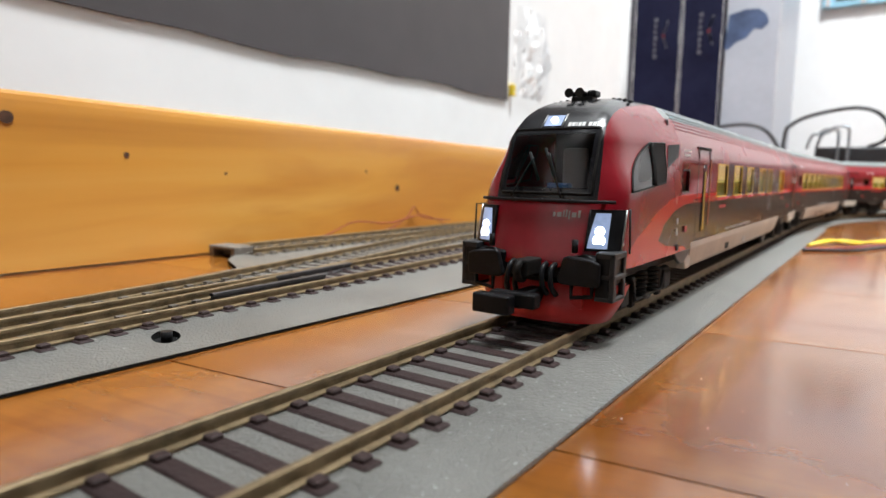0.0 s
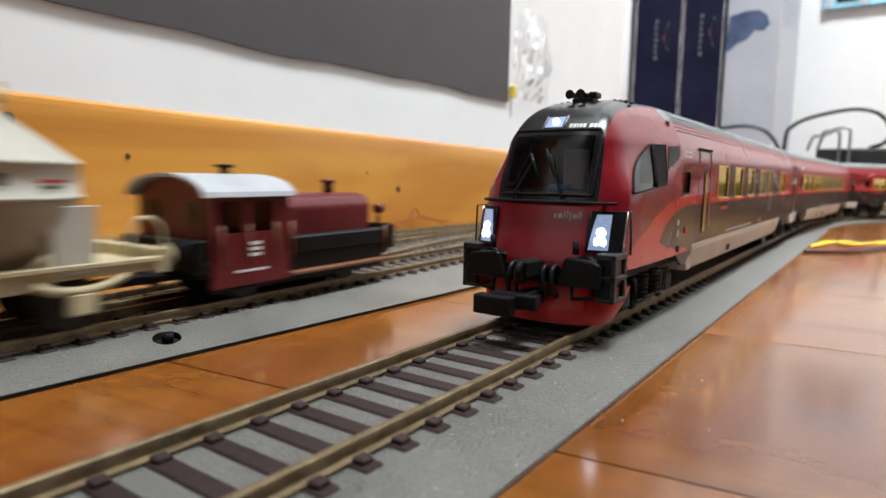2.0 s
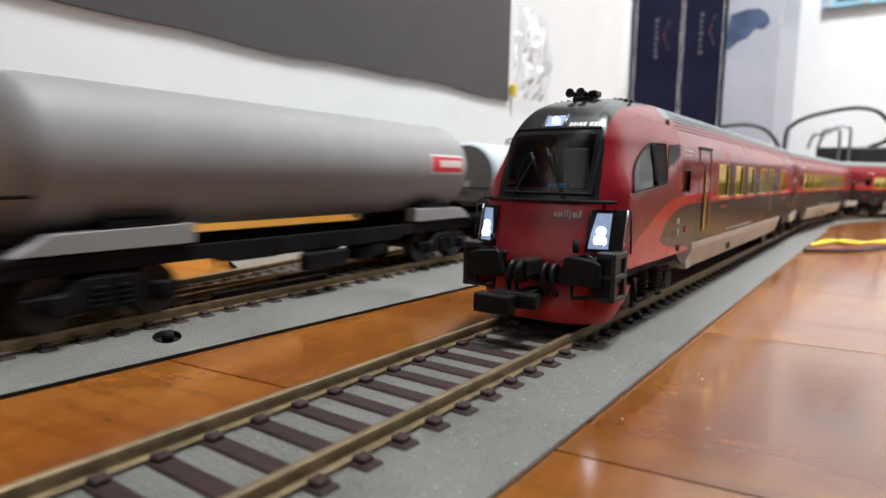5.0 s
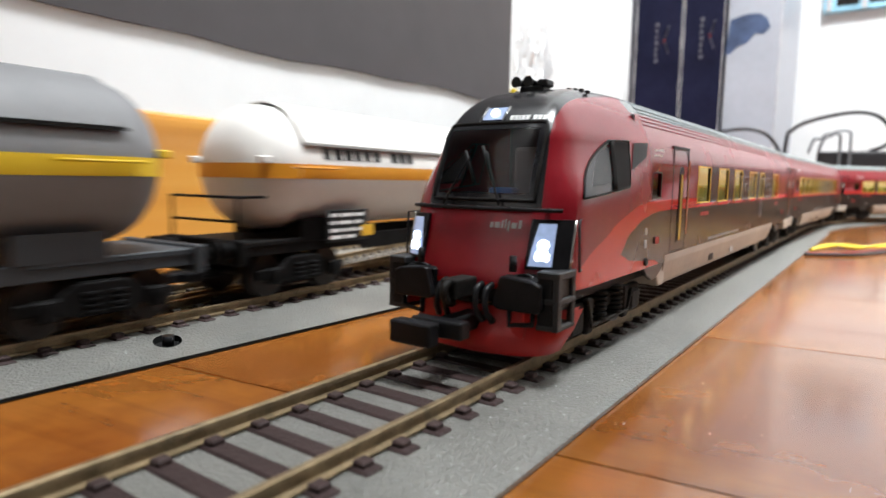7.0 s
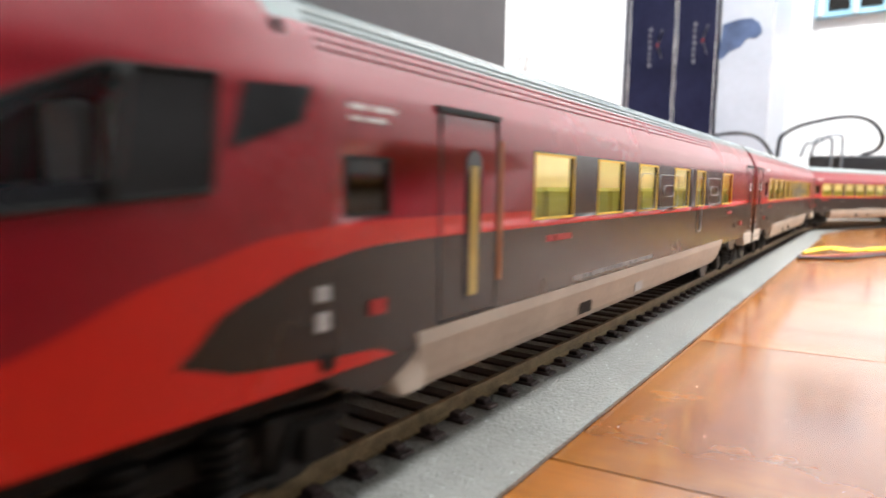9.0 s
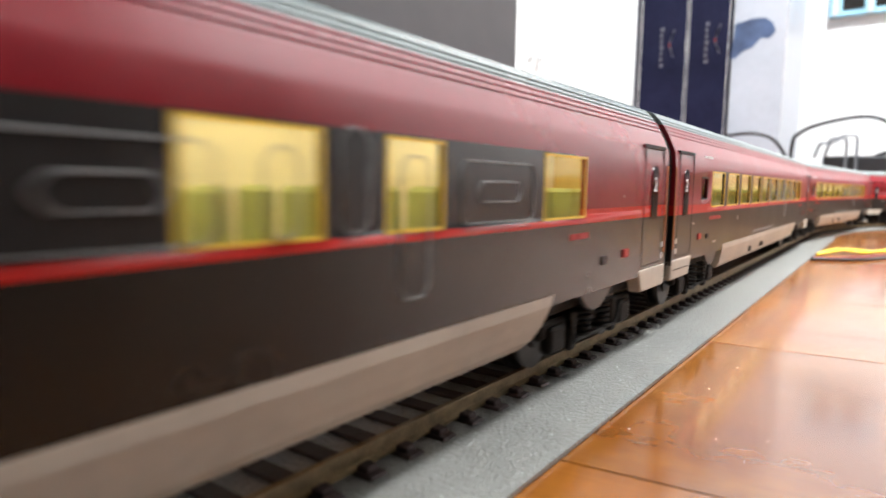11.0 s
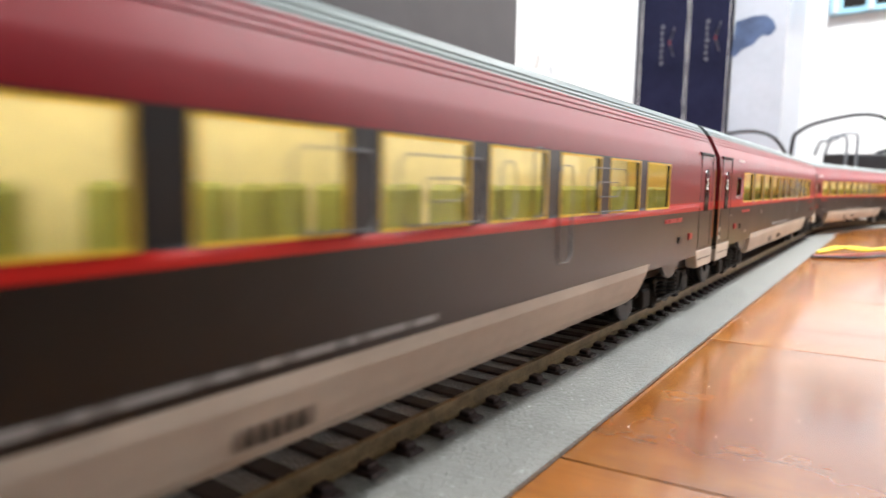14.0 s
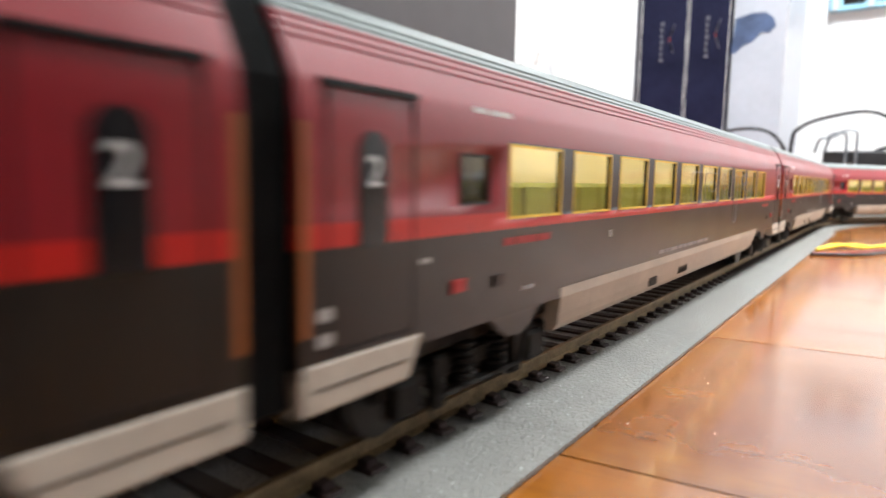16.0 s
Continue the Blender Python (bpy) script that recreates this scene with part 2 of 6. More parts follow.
# ---------------------------------------------------------------- paths of the two tracks (millimetres along, from the nose at rest)
BEND_Y, BEND_R = 400.0, 420.0
LEAN = math.atan2(8.0, 145.0)


def near_path(s):
    """Straight along x = 0, then a bend to the right. Returns x, y and the turn to the right."""
    if s < BEND_Y:
        return 0.0, s, 0.0
    a = (s - BEND_Y) / BEND_R
    return BEND_R * (1 - math.cos(a)), BEND_Y + BEND_R * math.sin(a), a


def far_path(s):
    """The freight track: leans a little to the left, then bends to the right outside the other."""
    s0, r = 360.0, 545.0
    d = Vector((-math.sin(LEAN), math.cos(LEAN)))
    p = Vector((-76.2, 0.0)) + d * min(s, s0)
    if s <= s0:
        return p.x, p.y, -LEAN
    a = (s - s0) / r
    n = Vector((d.y, -d.x))
    p = p + n * r * (1 - math.cos(a)) + d * r * math.sin(a)
    return p.x, p.y, a - LEAN


def on_path(path, s, base):
    """The pose of a vehicle whose pivots stand base to either side of s."""
    x0, y0, _ = path(s - base)
    x1, y1, _ = path(s + base)
    return pose((x0 + x1) / 2 * MM, (y0 + y1) / 2 * MM, RAIL * MM, 0, 0, -math.degrees(math.atan2(x1 - x0, y1 - y0)))


# ---------------------------------------------------------------- setting
def wood_material():
    m = material("varnished pine", (0.60, 0.27, 0.045), rough=0.32, var=0.1, scale=10, coat=0.3)
    nt = m.node_tree
    p = nt.nodes["Principled BSDF"]
    tc = nt.nodes.new("ShaderNodeTexCoord")
    mp = nt.nodes.new("ShaderNodeMapping")
    mp.inputs["Scale"].default_value = (60, 2.2, 32)
    nt.links.new(tc.outputs["Object"], mp.inputs["Vector"])
    n = nt.nodes.new("ShaderNodeTexNoise")
    n.inputs["Scale"].default_value, n.inputs["Detail"].default_value, n.inputs["Distortion"].default_value = 1.0, 6, 0.6
    nt.links.new(mp.outputs[0], n.inputs["Vector"])
    r = nt.nodes.new("ShaderNodeValToRGB")
    els = r.color_ramp.elements
    els[0].position, els[0].color = 0.3, (0.44, 0.17, 0.02, 1)
    els[1].position, els[1].color = 0.75, (0.70, 0.39, 0.10, 1)
    e = els.new(0.5)
    e.color = (0.62, 0.285, 0.045, 1)
    nt.links.new(n.outputs["Fac"], r.inputs["Fac"])
    mp2 = nt.nodes.new("ShaderNodeMapping")
    mp2.inputs["Scale"].default_value = (20, 7, 26)
    nt.links.new(tc.outputs["Object"], mp2.inputs["Vector"])
    n2 = nt.nodes.new("ShaderNodeTexNoise")
    n2.inputs["Scale"].default_value, n2.inputs["Detail"].default_value, n2.inputs["Distortion"].default_value = 1.0, 3, 1.2
    nt.links.new(mp2.outputs[0], n2.inputs["Vector"])
    cloud = nt.nodes.new("ShaderNodeMapRange")
    cloud.inputs["From Min"].default_value, cloud.inputs["From Max"].default_value = 0.48, 0.72
    nt.links.new(n2.outputs["Fac"], cloud.inputs["Value"])
    c = paint_mix(nt, calc(nt, "MULTIPLY", cloud.outputs[0], 0.55), r.outputs["Color"], (0.42, 0.135, 0.018))
    nt.links.new(c, p.inputs["Base Color"])
    return m


def tile_material():
    m = material("glazed terracotta", (0.20, 0.054, 0.008), rough=0.3, var=0.3, scale=16, bump=0.10, bump_scale=70, spec=0.35, colour2=(0.40, 0.15, 0.022))
    nt = m.node_tree
    p = nt.nodes["Principled BSDF"]
    src = p.inputs["Base Color"].links[0].from_socket
    p.inputs["Coat Weight"].default_value, p.inputs["Coat Roughness"].default_value, p.inputs["Coat IOR"].default_value = 0.55, 0.11, 1.5
    info = nt.nodes.new("ShaderNodeObjectInfo")
    hsv = nt.nodes.new("ShaderNodeHueSaturation")
    nt.links.new(src, hsv.inputs["Color"])
    nt.links.new(calc(nt, "MULTIPLY_ADD", info.outputs["Random"], 0.4, 0.8), hsv.inputs["Value"])
    tc = nt.nodes.new("ShaderNodeTexCoord")
    def streaks(sx, sy, lo, hi):
        mp = nt.nodes.new("ShaderNodeMapping")
        mp.inputs["Scale"].default_value = (sx, sy, 1)
        nt.links.new(tc.outputs["Object"], mp.inputs["Vector"])
        off = nt.nodes.new("ShaderNodeVectorMath")
        nt.links.new(mp.outputs[0], off.inputs[0])
        nt.links.new(calc(nt, "MULTIPLY", info.outputs["Random"], 37.0), off.inputs[1])
        n = nt.nodes.new("ShaderNodeTexNoise")
        n.inputs["Scale"].default_value, n.inputs["Detail"].default_value, n.inputs["Distortion"].default_value = 1.0, 5, 0.4
        nt.links.new(off.outputs[0], n.inputs["Vector"])
        r = nt.nodes.new("ShaderNodeMapRange")
        r.inputs["From Min"].default_value, r.inputs["From Max"].default_value = lo, hi
        nt.links.new(n.outputs["Fac"], r.inputs["Value"])
        return r.outputs[0]
    red = paint_mix(nt, calc(nt, "MULTIPLY", streaks(9, 16, 0.42, 0.66), 0.4), hsv.outputs[0], (0.20, 0.036, 0.010))
    c = paint_mix(nt, calc(nt, "MULTIPLY", streaks(14, 330, 0.5, 0.75), 0.3), red, (0.085, 0.017, 0.004))
    c = paint_mix(nt, calc(nt, "MULTIPLY", streaks(12, 26, 0.48, 0.8), 0.4), c, (0.42, 0.19, 0.055))
    nt.links.new(c, p.inputs["Base Color"])
    nt.links.new(calc(nt, "MULTIPLY_ADD", streaks(22, 60, 0.3, 0.7), 0.13, 0.13), p.inputs["Roughness"])
    return m


def foam_material():
    """Grey foam with a shiny pebbled skin."""
    m = material("grey foam underlay", (0.165, 0.163, 0.148), rough=0.32, var=0.16, scale=50, bump=0.75, bump_scale=1700, spec=0.7)
    nt = m.node_tree
    tc = nt.nodes.new("ShaderNodeTexCoord")
    v = nt.nodes.new("ShaderNodeTexVoronoi")
    v.inputs["Scale"].default_value = 2100
    nt.links.new(tc.outputs["Object"], v.inputs["Vector"])
    bump = next(n for n in nt.nodes if n.type == "BUMP")
    grain = bump.inputs["Height"].links[0].from_socket
    nt.links.new(calc(nt, "MULTIPLY_ADD", v.outputs["Distance"], -0.45, grain), bump.inputs["Height"])
    bump.inputs["Distance"].default_value = 0.0006
    return m


M_TILE = tile_material()
M_GROUT = material("dark grout", (0.10, 0.06, 0.045), rough=0.85, var=0.3, scale=200, bump=0.5)
M_FOAM = foam_material()
# near-black colour paints the shade on the far underlay's cut edges and hole
M_FOAM_SHADE = material("foam edge with painted shade", (0.014, 0.014, 0.014), rough=0.95, var=0.2, spec=0.05)
M_WALL = material("white wall paint", (0.80, 0.81, 0.81), rough=0.7, var=0.03, scale=8, bump=0.15, bump_scale=120)
M_PANEL = material("charcoal board", (0.062, 0.055, 0.058), rough=0.6, var=0.12, scale=6, bump=0.1)
M_DIM = material("darkened unseen wall", (0.20, 0.19, 0.18), rough=0.8, var=0.06, scale=6)
M_CEIL = material("greyed ceiling paint", (0.6, 0.6, 0.6), rough=0.8, var=0.02, scale=4)
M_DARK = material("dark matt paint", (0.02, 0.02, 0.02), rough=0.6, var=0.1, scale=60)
M_PINE = wood_material()
M_KNOT = material("dark knot", (0.06, 0.025, 0.012), rough=0.5, var=0.3, scale=500)


def setting():
    floor = tagged(new("floor"), "glazed terracotta tile floor with dark joints", "floor", kind="structure")
    bm = bmesh.new()
    box(bm, -760, 1270, -2620, 1240, -30, -1.2)
    part("screed", bm, M_GROUT, floor)
    # rows of long tiles, turned a little against the track; their ends meet under the underlay
    lean = 7.0
    turn = pose(0, 0, 0, 0, 0, lean)
    bm = bmesh.new()
    w, h = 150.0, 73.0
    box(bm, -w + 0.3, w - 0.3, -h / 2 + 0.2, h / 2 - 0.2, -8, 0)
    me = mesh_of(bm, M_TILE, "tile")
    for j in range(-9, 15):
        y = -38.5 + h / 2 + j * h
        for i in range(-4, 6):
            x = (2 * i + 1) * w + y * math.tan(radians(lean)) + 6 * math.sin(j * 2.3)
            if not (-900 < x * math.cos(radians(lean)) - y * math.sin(radians(lean)) < 1400 and y < 1230):
                continue
            part("tile", me, None, floor, at=turn @ pose(x * MM, y * MM, 0))
    for name, x0, x1, y0, y1, z1 in (("wall_west", -300, -164, -2500, 500, 2500), ("wall_alcove", -760, -640, 500, 1240, 2500), ("wall_alcove_return", -760, -300, 440, 500, 2500),
                                     ("wall_north", -760, 1270, 1120, 1240, 2500), ("wall_east", 1150, 1270, -2500, 1120, 2500), ("wall_south", -300, 1150, -2620, -2500, 2500)):
        bm = bmesh.new()
        box(bm, x0, x1, y0, y1, 0, z1)
        # unseen east and south walls are darkened to cut the bounced light
        tagged(part(name, bm, M_DIM if name in ("wall_south", "wall_east") else M_WALL), "plain painted wall", "wall", kind="structure")
    # unseen dark blocker added close behind the camera to shade the near train and floor
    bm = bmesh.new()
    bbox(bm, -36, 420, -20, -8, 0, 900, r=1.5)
    w = tagged(part("shade_blocker", bm, M_DARK), "unseen dark blocker behind the camera, added for shade", "wall", kind="structure")
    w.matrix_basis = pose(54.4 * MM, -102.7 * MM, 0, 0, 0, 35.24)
    # ceiling out of view, greyed so that it bounces less light
    bm = bmesh.new()
    box(bm, -760, 1270, -2620, 1240, 2500, 2560)
    tagged(part("ceiling", bm, M_CEIL), "plain greyed ceiling", "ceiling", kind="structure")
    # skirting of varnished pine along the west wall
    sk = tagged(new("baseboard"), "varnished knotty pine skirting board", "skirting board", kind="structure")
    bm = bmesh.new()
    poly = [(-162.6, 0.7), (-162.6, 41), (-162.6, 47), (-162.65, 49), (-162.8, 51), (-163.1, 52.6), (-163.8, 53.7), (-176, 53.7), (-176, 0.7)]
    rows = []
    for y in range(-900, 501, 70):
        rise = 0.016 * (140 - y)
        rows.append([(u + 0.25 * math.sin(y * 0.013), y, v + rise * max(0, v - 2) / 51.7) for u, v in poly])
    grid_sheet(bm, rows, smooth=False)
    bm.faces.new([bm.verts.new(p) for p in rows[-1]])
    part("plank", bm, M_PINE, sk)
    for y, z, r in ((12, 38, 1.1), (-24, 48, 2.2), (160, 25.5, 2.0), (135, 34, 0.8), (52, 32, 0.7)):
        bm = bmesh.new()
        cyl(bm, (-165, y, z), (-162.3, y, z), r, 12, r * 0.9)
        part("knot", bm, M_KNOT, sk)
    # dark board hanging on the west wall
    bm = bmesh.new()
    poly = [(-300 + 578 * i / 24, 84.8 + 0.9 * math.sin(i * 0.7) + 0.7 * math.sin(i * 1.9)) for i in range(25)] + [(278, 900), (-300, 900)]
    prism(bm, poly, "x", -164, -162.5)
    tagged(part("wall_panel", bm, M_PANEL), "large charcoal grey board hung on the white wall", "board")


# ---------------------------------------------------------------- track
def sleeper_mesh(length=24.6):
    bm = bmesh.new()
    bbox(bm, -length / 2, length / 2, -1.45, 1.45, -0.3, 1.25, r=0.25, seg=1)
    for sx in (-1, 1):
        for side in (-1.0, 1.0):
            cx = sx * 8.7 + side * 1.75
            bbox(bm, cx - 0.85, cx + 0.85, -0.95, 0.95, 1.1, 1.95, r=0.2, seg=1)
    return mesh_of(bm, M_SLEEPER, "sleeper")


def rail_profile():
    return [(-0.95, 1.2), (0.95, 1.2), (0.95, 1.45), (0.22, 1.7), (0.22, 2.6), (0.48, 2.75), (0.48, 3.3), (0.36, 3.4), (-0.36, 3.4), (-0.48, 3.3), (-0.48, 2.75), (-0.22, 2.6), (-0.22, 1.7), (-0.95, 1.45)]


def sweep(bm, profile, frames):
    """Draws a closed profile (across, up) along frames of (x, y, turn to the right)."""
    rows = []
    for x, y, a in frames:
        c, s = math.cos(a), math.sin(a)
        rows.append([(x + u * c, y - u * s, v) for u, v in profile + profile[:1]])
    grid_sheet(bm, rows, smooth=False)


def track(name, label, path, s0, s1, n_first, pitch=6.5, first=0.0, mat=None):
    """Two rails on sleepers; base height is the underlay."""
    t = tagged(new(name), label, "railway track", kind="structure")
    t.location.z = FOAM * MM
    steps = [s0 + (s1 - s0) * i / 140 for i in range(141)]
    for off in (-8.7, 8.7):
        bm = bmesh.new()
        sweep(bm, [(u + off, v) for u, v in rail_profile()], [path(s) for s in steps])
        part("rail", bm, M_RAIL, t)
    me = sleeper_mesh() if n_first else None
    rest = bmesh.new()
    n = int((s1 - s0) / pitch)
    for i in range(n):
        s = s0 + first + i * pitch
        x, y, a = path(s)
        if n_first and -130 < s < n_first:
            part("sleeper", me, None, t, at=pose(x * MM, y * MM, 0, 0, 0, -math.degrees(a)))
        else:
            b2 = bmesh.new()
            box(b2, -12.3, 12.3, -1.45, 1.45, -0.2, 1.25)
            for side in (-10.6, -6.9, 6.9, 10.6):
                box(b2, side - 0.8, side + 0.8, -0.9, 0.9, 1.2, 1.9)
            b2.transform(pose(x, y, 0, 0, 0, -math.degrees(a)))
            add(rest, b2)
    tagged(part("far_sleepers", rest, mat or M_SLEEPER, t), kind="stuff")
    return t


def underlay(name, path, s0, s1, left, right):
    bm = bmesh.new()
    frames = [path(s0 + (s1 - s0) * i / 60) for i in range(61)]
    sweep(bm, [(left, 0.15), (right, 0.15), (right, 0.75), (14.6, BED), (left + 0.3, BED), (left, BED - 0.25)], frames)
    bm.normal_update()
    for f in bm.faces:
        f.material_index = 0 if abs(f.normal.z) > 0.5 else 1
    return tagged(part(name, bm, [M_FOAM, M_FOAM]), "grey foam track underlay, finely pebbled", "underlay", kind="structure")


def tracks():
    underlay("underlay_near", near_path, -260, 395, -12.6, 24.2)
    underlay("underlay_near_bend", near_path, 395.5, 1250, -22, 22)
    track("track_near", "nickel rails on brown plastic sleepers, grey foam beneath", near_path, -250, 1240, 360, first=0.0)
    # the wide underlay of the freight side, with a hole cut through it, stretched to fit the camera's view
    ys = list(range(-300, 361, 20))
    edge = [(-52.0 + 0.026 * (y + 300.0), y) for y in ys]
    crest = [(-76.2 - (y + 10.0) * math.tan(LEAN) + 13.6, y) for y in ys]
    back = [(-155, 347), (-155, 53), (-134.5, 32), (-116, 22.4), (-108.3, -10.6), (-102.5, -49.5), (-100.5, -300)]
    ring = [(4.4 * math.cos(2 * math.pi * i / 24), 2.6 * math.sin(2 * math.pi * i / 24)) for i in range(24)]
    hole = [(-55.6 + 0.86 * u - 0.51 * v, -38.4 - 0.51 * u - 0.86 * v) for u, v in ring]

    def slope(x, y):
        e, c = -52.0 + 0.026 * (y + 300.0), -62.6 - (y + 10.0) * math.tan(LEAN)
        return 0.75 + (BED - 0.75) * max(0.0, min(1.0, (x - e) / (c - e)))
    bm = bmesh.new()
    for loops in ([crest + back], [edge + crest[::-1], hole]):
        edges = []
        for loop in loops:
            top = [bm.verts.new((x, y, slope(x, y))) for x, y in loop]
            n = len(loop)
            edges += [bm.edges.new((top[i], top[(i + 1) % n])) for i in range(n)]
            for i in range(n if loop is hole else len(ys) - 1 if loop[0] == edge[0] else 0):
                low = [bm.verts.new((*loop[k % n], 0.15)) for k in (i, i + 1)]
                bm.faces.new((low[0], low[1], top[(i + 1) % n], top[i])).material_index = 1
            if loop[0] == crest[0]:
                for i in range(len(ys), n - 1):
                    low = [bm.verts.new((*loop[k], 0.15)) for k in (i, i + 1)]
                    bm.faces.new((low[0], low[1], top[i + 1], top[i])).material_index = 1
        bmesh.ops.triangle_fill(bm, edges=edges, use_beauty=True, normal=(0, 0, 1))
    tagged(part("underlay_far", bm, [M_FOAM, M_FOAM_SHADE]), "wide grey foam underlay of the far tracks", "underlay", kind="structure")
    underlay("underlay_bend", far_path, 362, 1900, -24, 24)
    track("track_far", "nickel rails on brown sleepers of the far track", far_path, -300, 1900, 200, first=2.0)


setting()
tracks()
# ---------------------------------------------------------------- the red express train
SECTION = [(16.2, 9.2), (16.2, 13.3), (16.2, 23.1), (16.2, 24.7), (16.2, 26.0), (16.2, 31.6), (16.15, 33.8), (15.95, 36.2), (15.6, 37.2), (14.5, 39.5), (13.3, 41.8), (12.1, 43.4), (10.6, 44.9), (8.2, 45.8), (4.2, 46.3), (0, 46.4)]


def half_width(z):
    for (w0, z0), (w1, z1) in zip(SECTION, SECTION[1:]):
        if z <= z1:
            return w0 + (w1 - w0) * max(0, z - z0) / (z1 - z0)
    return 0.0


def side_wall(bm, y0, y1, openings, side, z_low=11.9):
    """One side and half the roof, with window openings (y0, y1, z0, z1), walls 0.8 thick."""
    zs = sorted({z_low, 23.1, 24.7, 33.8} | {round(v, 2) for o in openings for v in o[2:]})
    zs = [z for z in zs if z <= 34.0]
    ys = sorted({y0, y1} | {round(v, 2) for o in openings for v in o[:2]})
    wide = [(half_width(z), z) for z in zs] + [(w, z) for w, z in SECTION if z > 35]

    def closed(i, j):
        if j + 1 >= len(zs):
            return True
        ym, zm = (ys[i] + ys[i + 1]) / 2, (zs[j] + zs[j + 1]) / 2
        return not any(a < ym < b and c < zm < d for a, b, c, d in openings)

    rows = [[(side * w, y, z) for w, z in wide] for y in ys]
    grid_sheet(bm, rows, keep=closed)
    inner = [[(side * max(0, w - 0.8), y, z if z < 38 else z - 0.8) for w, z in wide] for y in ys]
    grid_sheet(bm, inner, keep=closed, mat=1)
    for a, b, c, d in openings:
        w = half_width((c + d) / 2)
        for p, q in (((a, c), (b, c)), ((b, c), (b, d)), ((b, d), (a, d)), ((a, d), (a, c))):
            vs = [bm.verts.new((side * w, *p)), bm.verts.new((side * w, *q)), bm.verts.new((side * (w - 0.8), *q)), bm.verts.new((side * (w - 0.8), *p))]
            bm.faces.new(vs)
    bmesh.ops.remove_doubles(bm, verts=bm.verts[:], dist=0.004)


def end_wall(bm, y, zlow=11.9):
    pts = [(half_width(z), z) for z in (zlow, 24, 33)] + [(w, z) for w, z in SECTION if z > 35]
    outline = pts + [(-w, z) for w, z in reversed(pts[:-1])]
    prism(bm, outline, "y", y - 0.4, y + 0.4)


def bogie(parent, y, label="black bogie with disc brakes and sprung side frame"):
    """A two-axle bogie: frame, wheelsets, springs."""
    bm = bmesh.new()
    for s in (-1, 1):
        bbox(bm, s * 12.6 - 0.8, s * 12.6 + 0.8, y - 19, y + 19, 5.6, 8.2, r=0.4, seg=1)
        for k in (-14.5, 14.5):
            bbox(bm, s * 13.2 - 1.1, s * 13.2 + 1.1, y + k - 2.6, y + k + 2.6, 3.2, 7.4, r=0.5, seg=1)
            bbox(bm, s * 13.6 - 0.6, s * 13.6 + 0.6, y + k * 0.62 - 1.2, y + k * 0.62 + 1.2, 2.5, 8.8, r=0.3, seg=1)
        for k in (-4.0, 4.0):
            for z in range(6):
                cyl(bm, (s * 13.4, y + k, 4.2 + z * 0.95), (s * 13.4, y + k, 4.7 + z * 0.95), 1.7, 10)
        bbox(bm, s * 13.0 - 0.5, s * 13.0 + 0.5, y - 8, y + 8, 3.0, 4.2, r=0.3, seg=1)
        tube(bm, [(s * 14.4, y - 11, 8.0), (s * 14.4, y - 9, 4.0), (s * 14.4, y + 9, 4.0), (s * 14.4, y + 11, 8.0)], 0.35, 6)
    bbox(bm, -12, 12, y - 5, y + 5, 5, 9.4, r=0.5, seg=1)
    frame_ob = part("bogie", bm, M_MATT, parent, label)
    for k in (-14.5, 14.5):
        bm = bmesh.new()
        for s in (-1, 1):
            cyl(bm, (s * 7.6, y + k, 5.4), (s * 10.0, y + k, 5.4), 5.3, 24)
            cyl(bm, (s * 7.0, y + k, 5.4), (s * 7.6, y + k, 5.4), 5.9, 24)
            cyl(bm, (s * 10.0, y + k, 5.4), (s * 10.4, y + k, 5.4), 2.0, 12)
        cyl(bm, (-7, y + k, 5.4), (7, y + k, 5.4), 1.0, 8)
        part("wheelset", bm, M_WHEEL, frame_ob)
    return frame_ob


M_WHEEL = material("dark steel wheel", (0.035, 0.031, 0.029), rough=0.4, metal=0.8, var=0.3, scale=300)


def slab(parent, name, mat, side, y0, y1, z0, z1, lift=0.12, thick=0.12, label="", w=None):
    """A thin piece lying on the flat side of a vehicle."""
    bm = bmesh.new()
    x = (w if w is not None else half_width((z0 + z1) / 2)) + lift
    box(bm, *sorted((side * (x - thick), side * x)), y0, y1, z0, z1)
    return part(name, bm, mat, parent, label)


def frame_strip(parent, name, mat, side, y0, y1, z0, z1, t=0.35, lift=0.15):
    """A thin raised outline round a door or window."""
    bm = bmesh.new()
    x = half_width((z0 + z1) / 2)
    a, b = sorted((side * (x - 0.1), side * (x + lift)))
    box(bm, a, b, y0, y0 + t, z0, z1)
    box(bm, a, b, y1 - t, y1, z0, z1)
    box(bm, a, b, y0 + t, y1 - t, z1 - t, z1)
    box(bm, a, b, y0 + t, y1 - t, z0, z0 + t)
    return part(name, bm, mat, parent)


def roof_ribs(parent, y0, y1):
    for side in (-1, 1):
        for w, z in ((14.2, 40.15), (13.75, 41.0), (13.3, 41.85), (12.7, 42.65), (12.1, 43.45)):
            bm = bmesh.new()
            box(bm, *sorted((side * (w - 0.3), side * (w + 0.06))), y0, y1, z - 0.08, z + 0.12)
            part("roof_rib", bm, M_RIB if z < 42.2 else M_ROOF, parent)


